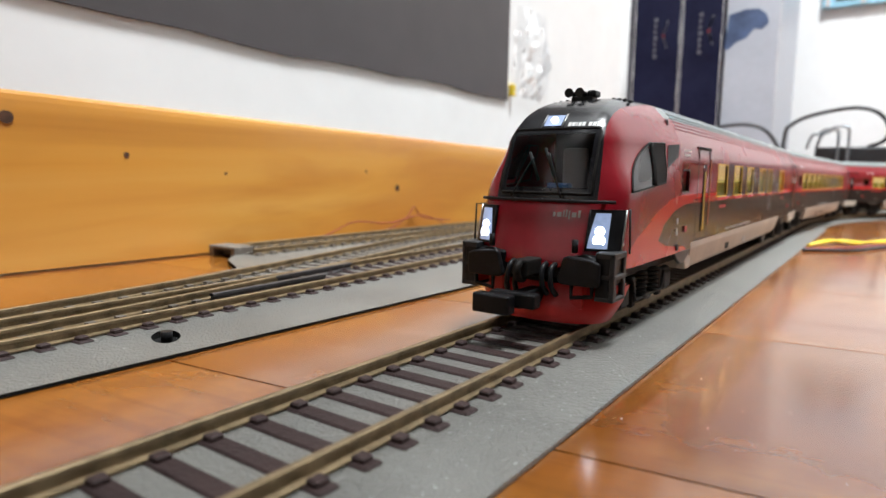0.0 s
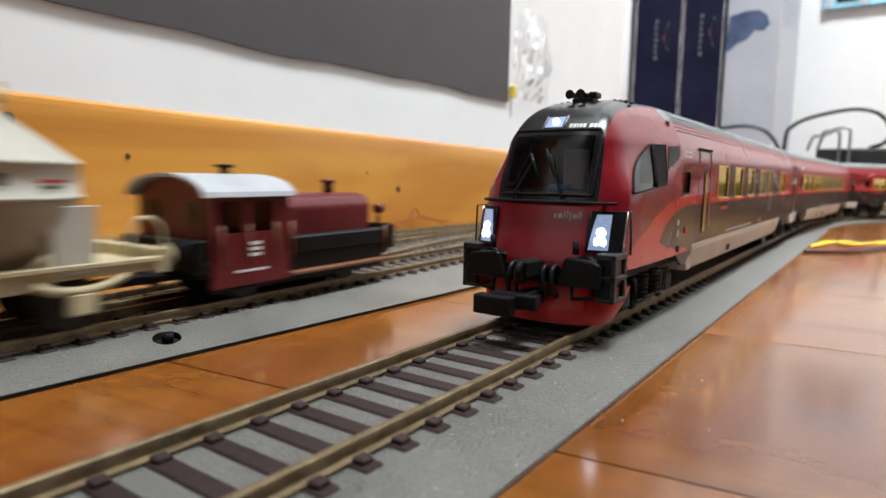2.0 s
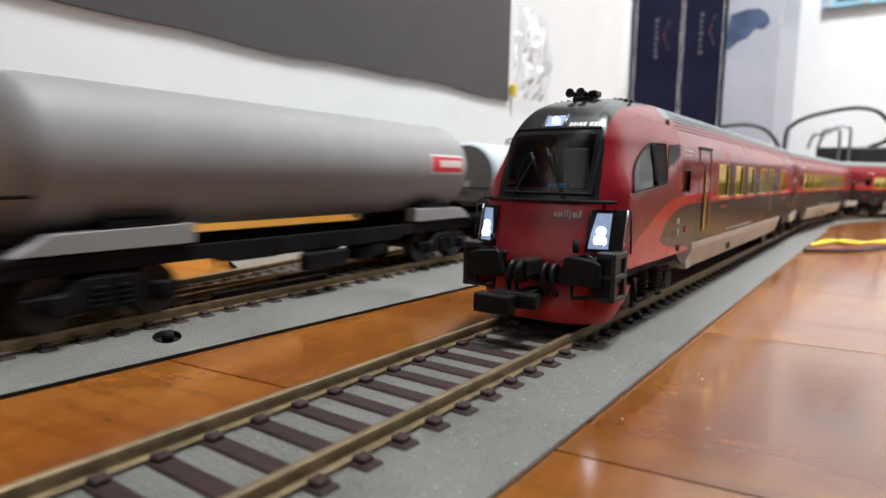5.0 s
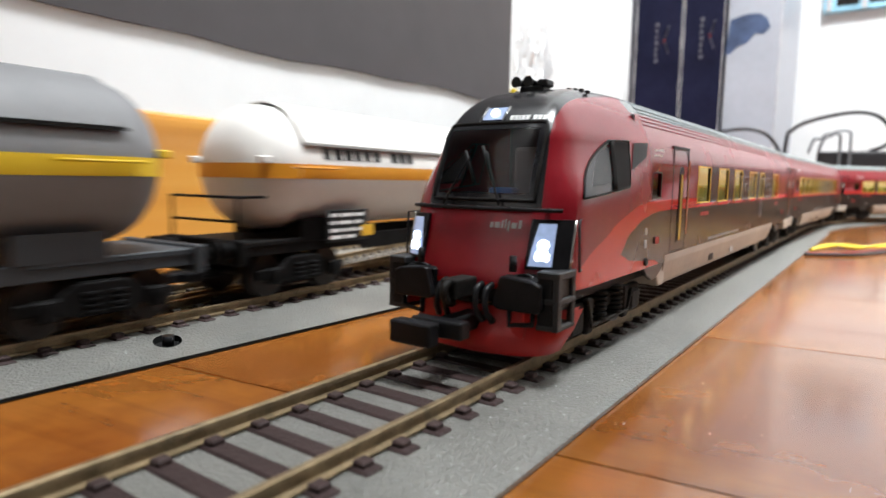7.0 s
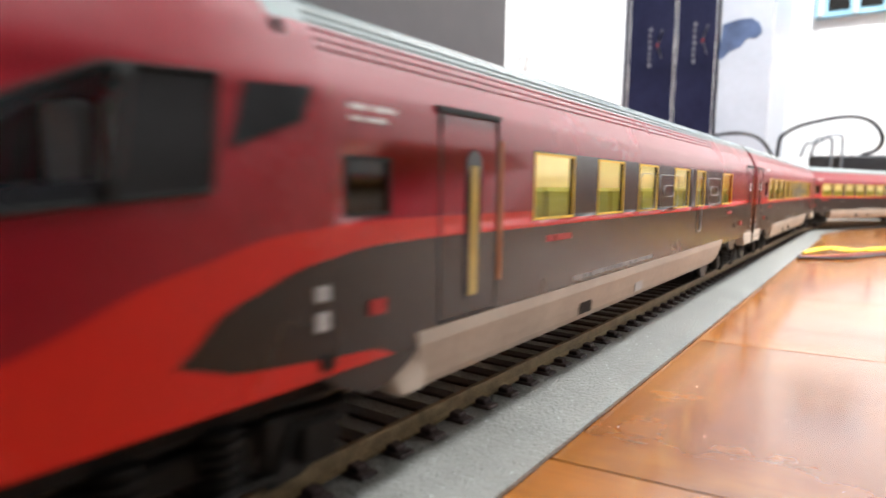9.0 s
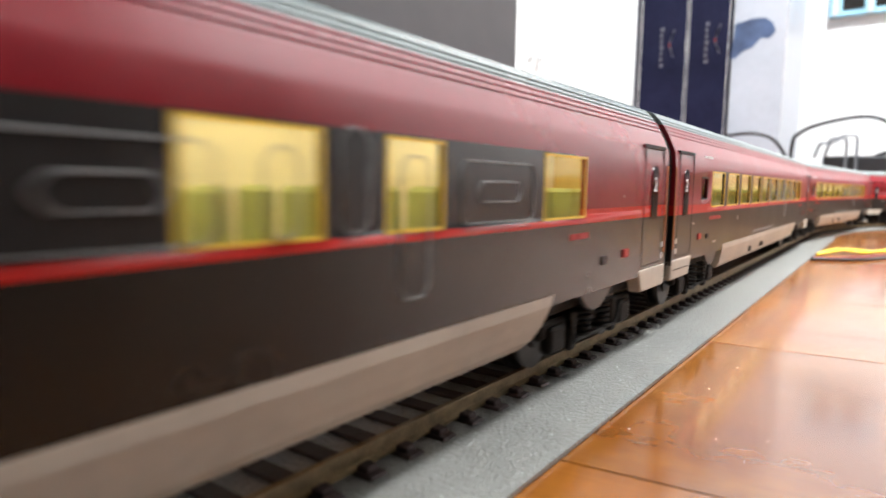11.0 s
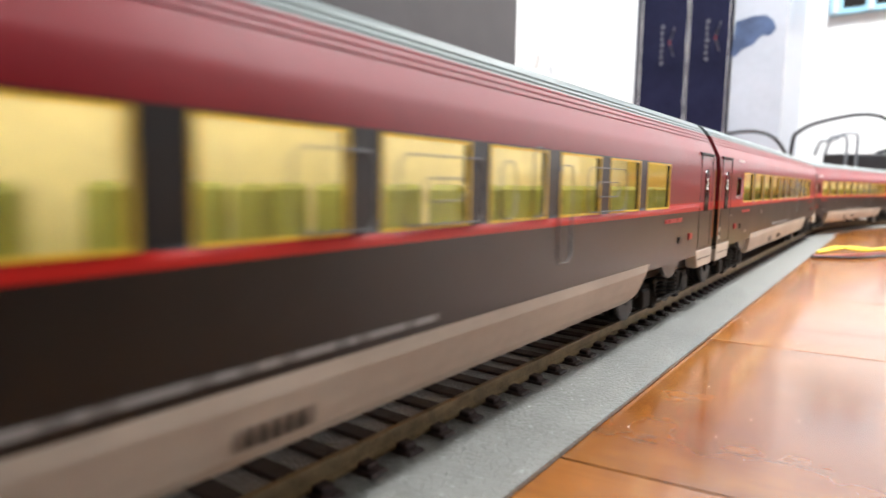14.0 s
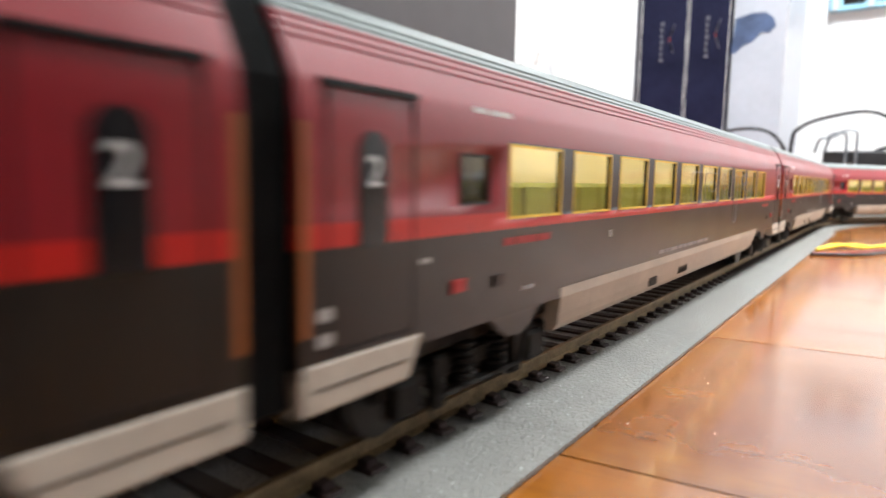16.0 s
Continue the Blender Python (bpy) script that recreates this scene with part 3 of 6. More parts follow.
M_RUBBER = material("matt black bellows rubber", (0.004, 0.004, 0.004), rough=0.9, var=0.3, scale=200, spec=0.06)
M_CABIN = material("grey cab lining", (0.06, 0.06, 0.065), rough=0.6, var=0.1, scale=100)
M_CABSEAT = material("light grey cab seat", (0.45, 0.45, 0.46), rough=0.5, var=0.1, scale=100)
M_RIB = material("red roof rib", DARK_RED, rough=0.42, var=0.08, scale=60)
M_GREYBODY = material("grey-brown body paint", GREY_BROWN, rough=0.4, var=0.1, scale=60)
M_CABPANEL = material("matt grey cab panel", (0.013, 0.012, 0.012), spec=0.12, rough=0.7, var=0.1, scale=90)
M_STEP = material("dark grey step plastic", (0.013, 0.013, 0.014), rough=0.55, var=0.2, scale=200, bump=0.1, bump_scale=2500)
M_ROOF = material("grey roof", ROOF_GREY, spec=0.2, rough=0.6, var=0.08, scale=60)


def skirt(parent, y0, y1):
    """Pale rounded skirt between the bogies, both sides and floor."""
    bm = bmesh.new()
    prof = [(-16.32, 13.4), (-16.25, 11.85), (-15.8, 9.2), (-15.4, 7.6), (-14.4, 6.4), (14.4, 6.4), (15.4, 7.6), (15.8, 9.2), (16.25, 11.85), (16.32, 13.4)]
    rows = []
    for y, k in ((y0, 0.0), (y0 + 7.0, 1.0), (y1 - 7.0, 1.0), (y1, 0.0)):
        inward = (1 if y < (y0 + y1) / 2 else -1) * (1 - k)
        inward *= 0.25 if y < y0 + 1 else 1
        rows.append([(u, y + inward * {13.4: 0.0, 11.85: 0.7, 9.2: 2.6, 7.6: 4.6, 6.4: 6.4}[z], z) for u, z in prof])
    grid_sheet(bm, rows, smooth=False)
    for r in (rows[0], rows[-1]):
        bm.faces.new([bm.verts.new(p) for p in r])
    return part("skirt", bm, M_SILL, parent, "pale grey rounded skirt panel")


def interior(parent, y0, y1):
    bm = bmesh.new()
    bbox(bm, -15, 15, y0, y1, 14, 16.5, r=0.3, seg=1)
    for y in (y0 + 0.6, y1 - 0.6):
        box(bm, -14.9, 14.9, y - 0.5, y + 0.5, 16.5, 37)
    base = part("interior_floor", bm, M_SEAT, parent, "yellow plastic interior tray")
    bm = bmesh.new()
    y = y0 + 6
    while y < y1 - 6:
        for x in (-10.5, -4.6, 4.2, 10.5):
            bbox(bm, x - 2.4, x + 2.4, y - 2.2, y + 2.2, 16.5, 20.5, r=0.5, seg=1)
            bbox(bm, x - 2.4, x + 2.4, y + 1.0, y + 2.6, 19, 28.4, r=0.6, seg=1)
        y += 9.3
    part("seat_rows", bm, M_GREEN_SEAT, parent, "pale green moulded seats")
    # pale reflecting panel added behind the windows to make them look bright
    bm = bmesh.new()
    box(bm, -1.6, -0.8, y0 + 1.2, y1 - 1.2, 16.5, 38.5)
    part("window_backing", bm, M_PALE, parent, "pale panel added to brighten the windows")
    for x in (-8, 7):
        bm = bmesh.new()
        box(bm, x - 2.4, x + 2.4, y0 + 2, y1 - 2, 37.2, 37.7)
        part("light_strip", bm, M_STRIP, parent, "lit interior strip")


def door(parent, side, y0, y1, lite0, lite1, zl=22.6, number=True, tall=False):
    frame_strip(parent, "door_seam", M_BLACK, side, y0, y1, 13.6, 36.6, t=0.28, lift=0.06)
    d = slab(parent, "door_canopy", M_BLACK, side, y0 - 0.4, y1 + 0.4, 36.3, 36.9, lift=0.45, thick=0.6)
    bm = bmesh.new()
    n, c0, c1 = 10, (lite0 + lite1) / 2, (lite1 - lite0) / 2
    top = 31.0
    poly = [(c0 - c1, zl), (c0 + c1, zl)] + [(c0 + c1 * math.cos(math.pi * i / n), top + c1 * math.sin(math.pi * i / n)) for i in range(n + 1)]
    a, b = sorted((side * 16.0, side * 16.38))
    prism(bm, poly, "x", a, b)
    part("door_window", bm, M_SCREEN, parent, "dark rounded door window")
    return d


def print_row(parent, mat, side, y, z, words, h, gap=0.5, depth=16.2, rise=0.0):
    """Lettering too small to read, as short bars."""
    for w in words:
        bm = bmesh.new()
        box(bm, *sorted((side * (depth + 0.02), side * (depth + 0.09))), y, y + w, z, z + h)
        part("print_bar", bm, mat, parent)
        y += w + gap


def numeral(parent, text, side, y, z, size, mat):
    cu = bpy.data.curves.new("numeral", "FONT")
    cu.body, cu.size, cu.extrude, cu.align_x = text, size * MM, 0.00004, "CENTER"
    tmp = bpy.data.objects.new("numeral", cu)
    scene.collection.objects.link(tmp)
    me = bpy.data.meshes.new_from_object(tmp.evaluated_get(bpy.context.evaluated_depsgraph_get()))
    bpy.data.objects.remove(tmp)
    me.materials.append(mat)
    ob = new("class_numeral", me)
    ob.parent = parent
    ob.matrix_basis = pose(side * 16.42 * MM, y * MM, z * MM, 90, 0, 90 * side)
    return ob


def outline_letters(parent, side, y0, z0, h):
    """The large decorative outline strokes of the wordmark: plain rounded loops, no letters."""
    x = side * 16.3

    def loop(ya, yb, za, zb):
        bm = bmesh.new()
        tube(bm, [(x, ya + 1, za), (x, yb - 1, za), (x, yb, za + 1), (x, yb, zb - 1), (x, yb - 1, zb), (x, ya + 1, zb), (x, ya, zb - 1), (x, ya, za + 1), (x, ya + 1, za)], 0.1, 5)
        part("outline_stroke", bm, M_STROKE, parent)
    for k, (a, b, lo, hi) in enumerate(((0, 10, 0, 1), (13, 28, 0, 1), (32, 35.5, 0, 1), (40, 43.5, 0, 1.3), (48, 52.5, -1.0, 1.0), (58, 75, 0, 1.0))):
        loop(y0 + a, y0 + b, z0 + lo * h, z0 + hi * h)
        if k in (1, 5):
            loop(y0 + a + 3.5, y0 + b - 3.5, z0 + h * 0.34, z0 + h * 0.68)


M_STROKE = material("grey outline print", (0.24, 0.235, 0.23), rough=0.5, var=0.05)
M_LINE = material("pale grey print", (0.4, 0.39, 0.38), rough=0.5, var=0.05)


def coach_side_details(t, side, windows, nose):
    for a, b, c, d in windows:
        bm = bmesh.new()
        fs = box(bm, *sorted((side * 15.55, side * 15.85)), a - 0.1, b + 0.1, c - 0.1, d + 0.1, mat=1)
        fs[3 if side > 0 else 5].material_index = 0
        p = part("window_pane", bm, [M_PANE, M_CLEAR] if (b - a) > 7 else [M_DARK_PANE, M_CLEAR], t)
        p.visible_shadow = False
        frame_strip(t, "window_frame", M_WINDOW_RIM if (b - a) > 7 else M_BLACK, side, a - 0.1, b + 0.1, c - 0.1, d + 0.1, t=0.34, lift=0.05)


M_DOOR_LIT = material("painted yellow door glow", (0.40, 0.27, 0.05), rough=0.2, var=0.15, scale=200)
# rim yellow is brightened to paint in the interior light it carries
M_WINDOW_RIM = material("yellow window rim painted as lit", (0.80, 0.52, 0.05), rough=0.3, var=0.15, scale=300)


BELLOWS = [(-15.0, 9.5), (15.0, 9.5), (15.3, 33), (15.0, 36.5), (13.6, 39.6), (11.3, 43.2), (8, 45.0), (0, 45.8), (-8, 45.0), (-11.3, 43.2), (-13.6, 39.6), (-15.0, 36.5), (-15.3, 33)]


def coach():
    """A second-class coach; its origin is at its middle, on the rail, the cab end of the train at -y."""
    t = empty("railway_coach", "dark red and grey model railway coach with yellow-lit windows", "train coach", "coaches of the red express")
    L = 132.0
    wins = [(-96.0 + i * 18.93, -96.0 + i * 18.93 + 14.6, 24.1, 33.1) for i in range(10)]
    small = (-106.8, -100.6, 26.1, 31.5)
    bm = bmesh.new()
    for side in (-1, 1):
        side_wall(bm, -L + 2.6, L - 2.6, wins + [small], side)
    end_wall(bm, -L + 3.0)
    end_wall(bm, L - 3.0)
    part("body", bm, [M_COACH, M_SEAT], t)
    for side in (-1, 1):
        coach_side_details(t, side, wins + [small], False)
        for y0, y1, a, b in ((-126.4, -114.6, -122.6, -118.7), (114.6, 126.4, 118.7, 122.6)):
            door(t, side, y0, y1, a, b)
            numeral(t, "2", side, (a + b) / 2, 28.0, 4.0, M_WHITE_PRINT)
        slab(t, "door_strip", M_ORANGE, side, -129.3, -128.5, 15.5, 33.2)
        slab(t, "door_strip", M_ORANGE, side, 128.5, 129.3, 15.5, 33.2)
        print_row(t, M_WHITE_PRINT, side, -104, 36.2, (3.0, 5.0), 0.6, depth=15.85)
        print_row(t, M_RED_PRINT, side, -97, 20.8, (2.5, 5.5, 3.5), 0.9)
        print_row(t, M_RED_PRINT, side, 87, 20.8, (2.5, 5.5, 3.5), 0.9)
        print_row(t, M_LINE, side, -113.6, 20.2, (1.6,), 0.5)
        print_row(t, M_LINE, side, -92, 14.6, (1.0, 1.5), 0.5)
        print_row(t, M_STROKE, side, -34, 14.2, (4, 2, 6, 3, 3, 5, 2, 6, 4), 0.7, gap=0.8)
        for y in (-127.4,):
            print_row(t, M_LINE, side, y, 16.6, (1.5,), 1.1)
            print_row(t, M_LINE, side, y, 14.4, (1.5,), 1.1)
        slab(t, "red_socket", M_RED_PRINT, side, -108.2, -105.6, 16.4, 17.8, lift=0.3, thick=0.3)
        slab(t, "red_socket", M_RED_PRINT, side, 105.6, 108.2, 16.4, 17.8, lift=0.3, thick=0.3)
        slab(t, "filler_cap", M_BLACK, side, -99.6, -97.2, 16.0, 17.4, lift=0.25, thick=0.3)
        slab(t, "filler_cap", M_BLACK, side, 97.2, 99.6, 16.0, 17.4, lift=0.25, thick=0.3)
        slab(t, "indicator", M_LINE, side, -62, -61.2, 19.6, 20.8)
        outline_letters(t, side, -12, 24.4, 7.0)
        for y0, y1 in ((-129.4, -113), (113, 129.4)):
            bm = bmesh.new()
            prism(bm, [(y0, 13.2), (y1, 13.2), (y1 - (2.2 if y0 < 0 else 0), 8.6), (y0 + (0 if y0 < 0 else 2.2), 8.6)], "x", *sorted((side * 13.6, side * 16.3)), bevel=0.4)
            part("step_panel", bm, M_SILL, t, "pale grey end skirt")
            slab(t, "panel_groove", M_MATT, side, y0 + 1.5, y1 - 1.5 - (1.0 if y0 < 0 else 0), 10.7, 10.88, lift=0.05, w=16.3)
        for e in (-1, 1):
            bm = bmesh.new()
            prism(bm, [(e * 86.5, 12.1), (e * 100, 12.1), (e * 98, 10.4), (e * 95, 9.0), (e * 92, 8.8), (e * 89, 9.8)], "x", *sorted((side * 15.3, side * 16.15)), bevel=0.15)
            part("bogie_fairing", bm, M_GREYBODY, t)
        for y0 in (-17,):
            bm = bmesh.new()
            for k in range(6):
                box(bm, *sorted((side * 15.7, side * 15.92)), y0 + k * 1.3, y0 + k * 1.3 + 0.7, 8.2, 11.2)
            part("vent_grille", bm, M_MATT, t)
        slab(t, "hatch", M_MATT, side, -38, -33, 7.9, 11.4, lift=0.08, w=15.8)
    skirt(t, -80.5, 77.5)
    bm = bmesh.new()
    bbox(bm, -13.5, 13.5, -L + 2, L - 2, 9.0, 12.6, r=0.4, seg=1)
    part("underframe", bm, M_MATT, t)
    roof_ribs(t, -L + 2.7, L - 2.7)
    interior(t, -112, 112)
    for y in (-98, 98):
        bogie(t, y)
    for y in (-L, L):
        bm = bmesh.new()
        prism(bm, BELLOWS, "y", *sorted((y - math.copysign(0.1, y), y * (1 - 3.0 / L))))
        part("gangway", bm, M_RUBBER, t, "black corridor bellows")
        bm = bmesh.new()
        bbox(bm, -2.5, 2.5, min(y, y * 0.9), max(y, y * 0.9), 6.2, 8.6, r=0.4, seg=1)
        part("coupler", bm, M_MATT, t)
    return t


M_BLUE_DESK = material("blue desk plastic", (0.04, 0.16, 0.45), rough=0.4, var=0.1)
M_CABGLASS = pane_material("tinted cab glass", (0.86, 0.87, 0.89), 0.03)


def nose_front(z):
    """How far behind the buffers the middle of the nose lies at a height."""
    pts = [(8, 3.8), (13, 3.7), (20, 5.3), (24.2, 6.4), (25, 6.6), (30, 7.5), (36, 9.3), (39, 11.2), (41, 13.2), (43, 16.4), (44.6, 20.8), (45.6, 26), (46.2, 31.5), (46.4, 36)]
    for (a, p), (b, q) in zip(pts, pts[1:]):
        if z <= b:
            return p + (q - p) * max(0, z - a) / (b - a)
    return 36.0


LOW_PLAN = ((0, 0), (0.35, 0.25), (0.6, 0.8), (0.8, 1.8), (0.91, 3.6), (0.965, 6.0), (0.99, 12), (1.0, 30))
HIGH_PLAN = ((0, 0), (0.35, 0.5), (0.58, 1.5), (0.70, 3.2), (0.775, 6.5), (0.83, 12.5), (0.91, 21), (1.0, 33))


def nose_plan(z, f):
    """The outline of the nose seen from above: f 0 in the middle of the front, 1 where it joins the side."""
    k = max(0.0, min(1.0, (z - 25) / 10.5))
    k = k * k * (3 - 2 * k)
    u = min(6.9999, max(0.0, f * 7))
    i = int(u)
    t = u - i

    def q(j):
        j = max(-1, min(7, j))
        if j < 0:
            a, b = q(1)
            return -a, b
        return tuple(a + (b - a) * k for a, b in zip(LOW_PLAN[j], HIGH_PLAN[j]))
    p0, p1, p2, p3 = q(i - 1), q(i), q(i + 1), q(i + 2)
    out = []
    for c in (0, 1):
        a, b, d, e = p0[c], p1[c], p2[c], p3[c]
        out.append(0.5 * (2 * b + (d - a) * t + (2 * a - 5 * b + 4 * d - e) * t * t + (3 * b - a - 3 * d + e) * t ** 3))
    front = nose_front(z)
    return half_width(z) * max(0.0, min(1.0, out[0])), front + out[1] * min(1.0, (43.9 - front) / 33.0)


def nose_f(z, want, c):
    """The place on the outline where x (c = 0) or y (c = 1) has a value."""
    lo, hi = 0.0, 1.0
    for _ in range(26):
        m = (lo + hi) / 2
        if nose_plan(z, m)[c] < want:
            lo = m
        else:
            hi = m
    return lo


def nose_at(z, f, lift=0.0, side=1):
    x, y = nose_plan(z, f)
    x2, y2 = nose_plan(z, min(1, f + 0.01))
    x1, y1 = nose_plan(z, max(0, f - 0.01))
    n = Vector((y2 - y1, -(x2 - x1), 0))
    n = n.normalized() if n.length > 1e-6 else Vector((0, -1, 0))
    return Vector((side * (x + n.x * lift), y + n.y * lift - 132.0, z))


def nose_x(z, x, lift=0.0):
    """The point of the nose at a height and distance from the middle."""
    return nose_at(z, nose_f(z, abs(x), 0), lift, -1 if x < 0 else 1)


def nose_side(z, y, side, lift=0.0):
    """The point of the nose flank at a height and distance behind the buffers."""
    return nose_at(z, nose_f(z, y, 1), lift, side)


def control_car():
    """The leading car with its cab; y runs from -132 at the buffers to 132."""
    t = empty("control_car", "red and black model driving car with lit white headlamps", "train car", "coaches of the red express")
    Y = -132.0
    wins = [(81.8, 95.0), (105.0, 117.5), (126.5, 138.5), (152.0, 165.0), (173.0, 182.0), (205.2, 219.0)]
    wins = [(a + Y, b + Y, 24.1, 33.1) for a, b in wins]
    small = (45.2 + Y, 51.4 + Y, 25.8, 31.0)
    bm = bmesh.new()
    join = 44.0
    for side in (-1, 1):
        side_wall(bm, join + Y, 129.4, wins + [small], side)
    end_wall(bm, 129.0)
    # the nose: outlines stacked by height
    zs = [11.8, 12.4, 13.3, 15, 17, 19, 21, 23.1, 24.2, 24.7, 26, 27, 28, 29, 30, 31, 32, 33, 33.8, 34.4, 35, 35.5, 36, 37.2, 38.2, 39.2, 40.1, 41, 41.8, 42.5, 43.2, 43.9, 44.4, 44.9, 45.3, 45.7, 46.0, 46.25, 46.38]
    fs = [i / 68 for i in range(69)]
    rows = []
    for z in zs:
        right = [nose_at(z, f) for f in fs] + [Vector((half_width(z), join + Y, z))]
        rows.append([Vector((-p.x, p.y, p.z)) for p in reversed(right[1:])] + right)

    def glazed(i, j):
        """Cells behind the windscreen and the cab windows stay open."""
        c = (rows[i][j] + rows[i][j + 1] + rows[i + 1][j] + rows[i + 1][j + 1]) / 4
        u, v = c.y - Y, (c.z - 26.8) / 9.3
        if 26.4 < c.z < 37.7 and abs(c.x) < 9.0 and u < 20:
            return False
        front = 12.6 + 13.4 * v - 2.6 * math.sin(math.pi * max(0, min(1, v))) + 1.6
        return not (28.4 < c.z < 35.2 and abs(c.x) > 9.5 and front < u < 24.2 + 2.6 * v)
    grid_sheet(bm, rows, keep=glazed)
    part("body", bm, [M_NOSE, M_SEAT], t)
    # inside the cab
    bm = bmesh.new()
    bbox(bm, -13.5, 13.5, 40 + Y, 41 + Y, 18, 42, r=0.2, seg=1)
    cabin = part("cab_lining", bm, M_CABIN, t, "grey rear wall of the cab")
    bm = bmesh.new()
    bbox(bm, -11.5, 11.5, 13.0 + Y, 21 + Y, 20, 26.6, r=0.6, seg=1)
    bbox(bm, -12.5, 12.5, 21 + Y, 40 + Y, 17, 18.5, r=0.3, seg=1)
    part("cab_desk", bm, M_MATT, cabin)
    bm = bmesh.new()
    bbox(bm, -3.2, 1.6, 14.5 + Y, 17 + Y, 26.4, 27.6, r=0.3, seg=1)
    part("desk_screen", bm, M_BLUE_DESK, cabin, "blue desk screen")
    for x in (-4.5, 6.0):
        bm = bmesh.new()
        bbox(bm, x - 3.0, x + 3.0, 31 + Y, 33.2 + Y, 22, 35.5, r=0.8)
        bbox(bm, x - 3.0, x + 3.0, 26 + Y, 32 + Y, 20, 23, r=0.8)
        part("cab_seat", bm, M_CABSEAT, cabin, "light grey cab seat")
    # windscreen
    bm = bmesh.new()
    rows = []
    for i in range(15):
        z = 25.7 + 12.6 * i / 14
        edge = 9.6 - 0.02 * (z - 25.7) - (0.5 * ((z - 36.5) / 1.8) ** 2 if z > 36.5 else 0)
        rows.append([nose_x(z, edge * (-1 + j / 10), 0.25) for j in range(21)])
    grid_sheet(bm, rows)
    bm.faces.ensure_lookup_table()
    for k, f in enumerate(bm.faces):
        f.material_index = 1 if 0 < k // 20 < 13 and 0 < k % 20 < 19 else 0
    ws = part("windscreen", bm, [M_SCREEN, M_CABGLASS], t, "large dark curved windscreen")
    ws.visible_shadow = False
    # rubber seal
    bm = bmesh.new()
    ring = [r[0] for r in rows] + rows[-1][1:-1] + [r[-1] for r in reversed(rows)] + rows[0][1:-1][::-1]
    tube(bm, [p * 1 for p in ring] + [ring[0]], 0.3, 6)
    part("seal", bm, M_MATT, ws)
    # wipers
    for x0, x1, z1 in ((-6.6, -2.6, 32.6), (4.2, 0.6, 33.4)):
        bm = bmesh.new()
        pts = []
        for k in range(9):
            f = k / 8
            z = 24.8 + (z1 - 24.8) * f
            pts.append((x0 + (x1 - x0) * f, nose_front(z) + Y - 0.9, z))
        tube(bm, pts, 0.22, 6)
        a = pts[-1]
        tube(bm, [(a[0] + 1.2, a[1] - 0.15, a[2] - 4.5), (a[0] - 0.9, a[1] + 0.1, a[2] + 1.0)], 0.3, 6)
        part("wiper", bm, M_BLACK, t, "black windscreen wiper")
    # step bar under the windscreen
    bm = bmesh.new()
    pts = [nose_x(24.3, -13.6 + 27.2 * k / 20, 0.9) for k in range(21)]
    tube(bm, pts, 0.33, 8)
    for x in (-12, -6, 0, 6, 12):
        cyl(bm, nose_x(24.3, x), nose_x(24.3, x, 1.1), 0.4, 8)
    part("step_bar", bm, M_BLACK, t, "thin black handrail below the windscreen")
    # upper headlamp
    bm = bmesh.new()
    rows = [[nose_x(z, x, 0.2) for x in (-2.6, -1.4, 0, 1.2)] for z in (38.9, 39.7, 40.5, 41.1)]
    grid_sheet(bm, rows)
    up = part("upper_headlamp", bm, M_LENS, t, "small square lit headlamp")
    bm = bmesh.new()
    c = nose_x(40.0, -0.5, 0.25)
    cyl(bm, c, c + Vector((0, -0.3, 0.2)), 0.7, 16)
    part("bulb", bm, M_LAMP, up)
    for x in (-2.9, 1.5):
        bm = bmesh.new()
        tube(bm, [nose_x(38.7, x, 0.3), nose_x(41.3, x, 0.3)], 0.13, 5)
        part("lamp_rim", bm, M_CHROME, up)
    # number in white bars
    for x, w in ((2.6, 0.62), (3.35, 0.62), (4.1, 0.3), (4.55, 0.62), (5.3, 0.62), (6.5, 0.62), (7.25, 0.62), (8.0, 0.62)):
        bm = bmesh.new()
        grid_sheet(bm, [[nose_x(z, x + w * k / 2, 0.1) for k in (0, 1, 2)] for z in (38.75, 39.55)])
        part("number_bar", bm, M_WHITE_PRINT, t)
    # wordmark on the nose, as bars
    for x, w, z0, z1 in ((3.0, 0.5, 21.3, 22.2), (3.8, 0.9, 21.3, 22.2), (5.0, 0.28, 21.3, 22.5), (5.55, 0.28, 21.3, 22.7), (6.1, 0.3, 20.9, 22.5), (6.7, 0.9, 21.3, 22.2), (7.9, 0.5, 21.3, 22.6)):
        bm = bmesh.new()
        grid_sheet(bm, [[nose_x(z, x + w * k / 2 - 0.3, 0.08) for k in (0, 1, 2)] for z in (z0, z1)])
        part("print_bar", bm, M_LINE, t)
    # lower headlamps at the corners
    for s in (-1, 1):
        bm = bmesh.new()
        xs, zz = (9.9, 11, 12, 13, 14, 14.7, 15.1), (15.3, 17, 19, 21, 22.9)
        rows = [[nose_x(z, s * x, 0.6) for x in xs] for z in zz]
        grid_sheet(bm, rows)
        back = [[nose_x(z, s * x, -0.3) for x in xs] for z in zz]
        rim = rows[0] + [r[-1] for r in rows[1:]] + rows[-1][-2::-1] + [r[0] for r in rows[-2:0:-1]]
        rimb = back[0] + [r[-1] for r in back[1:]] + back[-1][-2::-1] + [r[0] for r in back[-2:0:-1]]
        grid_sheet(bm, [rim + rim[:1], rimb + rimb[:1]], smooth=False)
        hl = part("headlamp", bm, M_BLACK, t, "black headlamp housing with lit lamps")
        bm = bmesh.new()
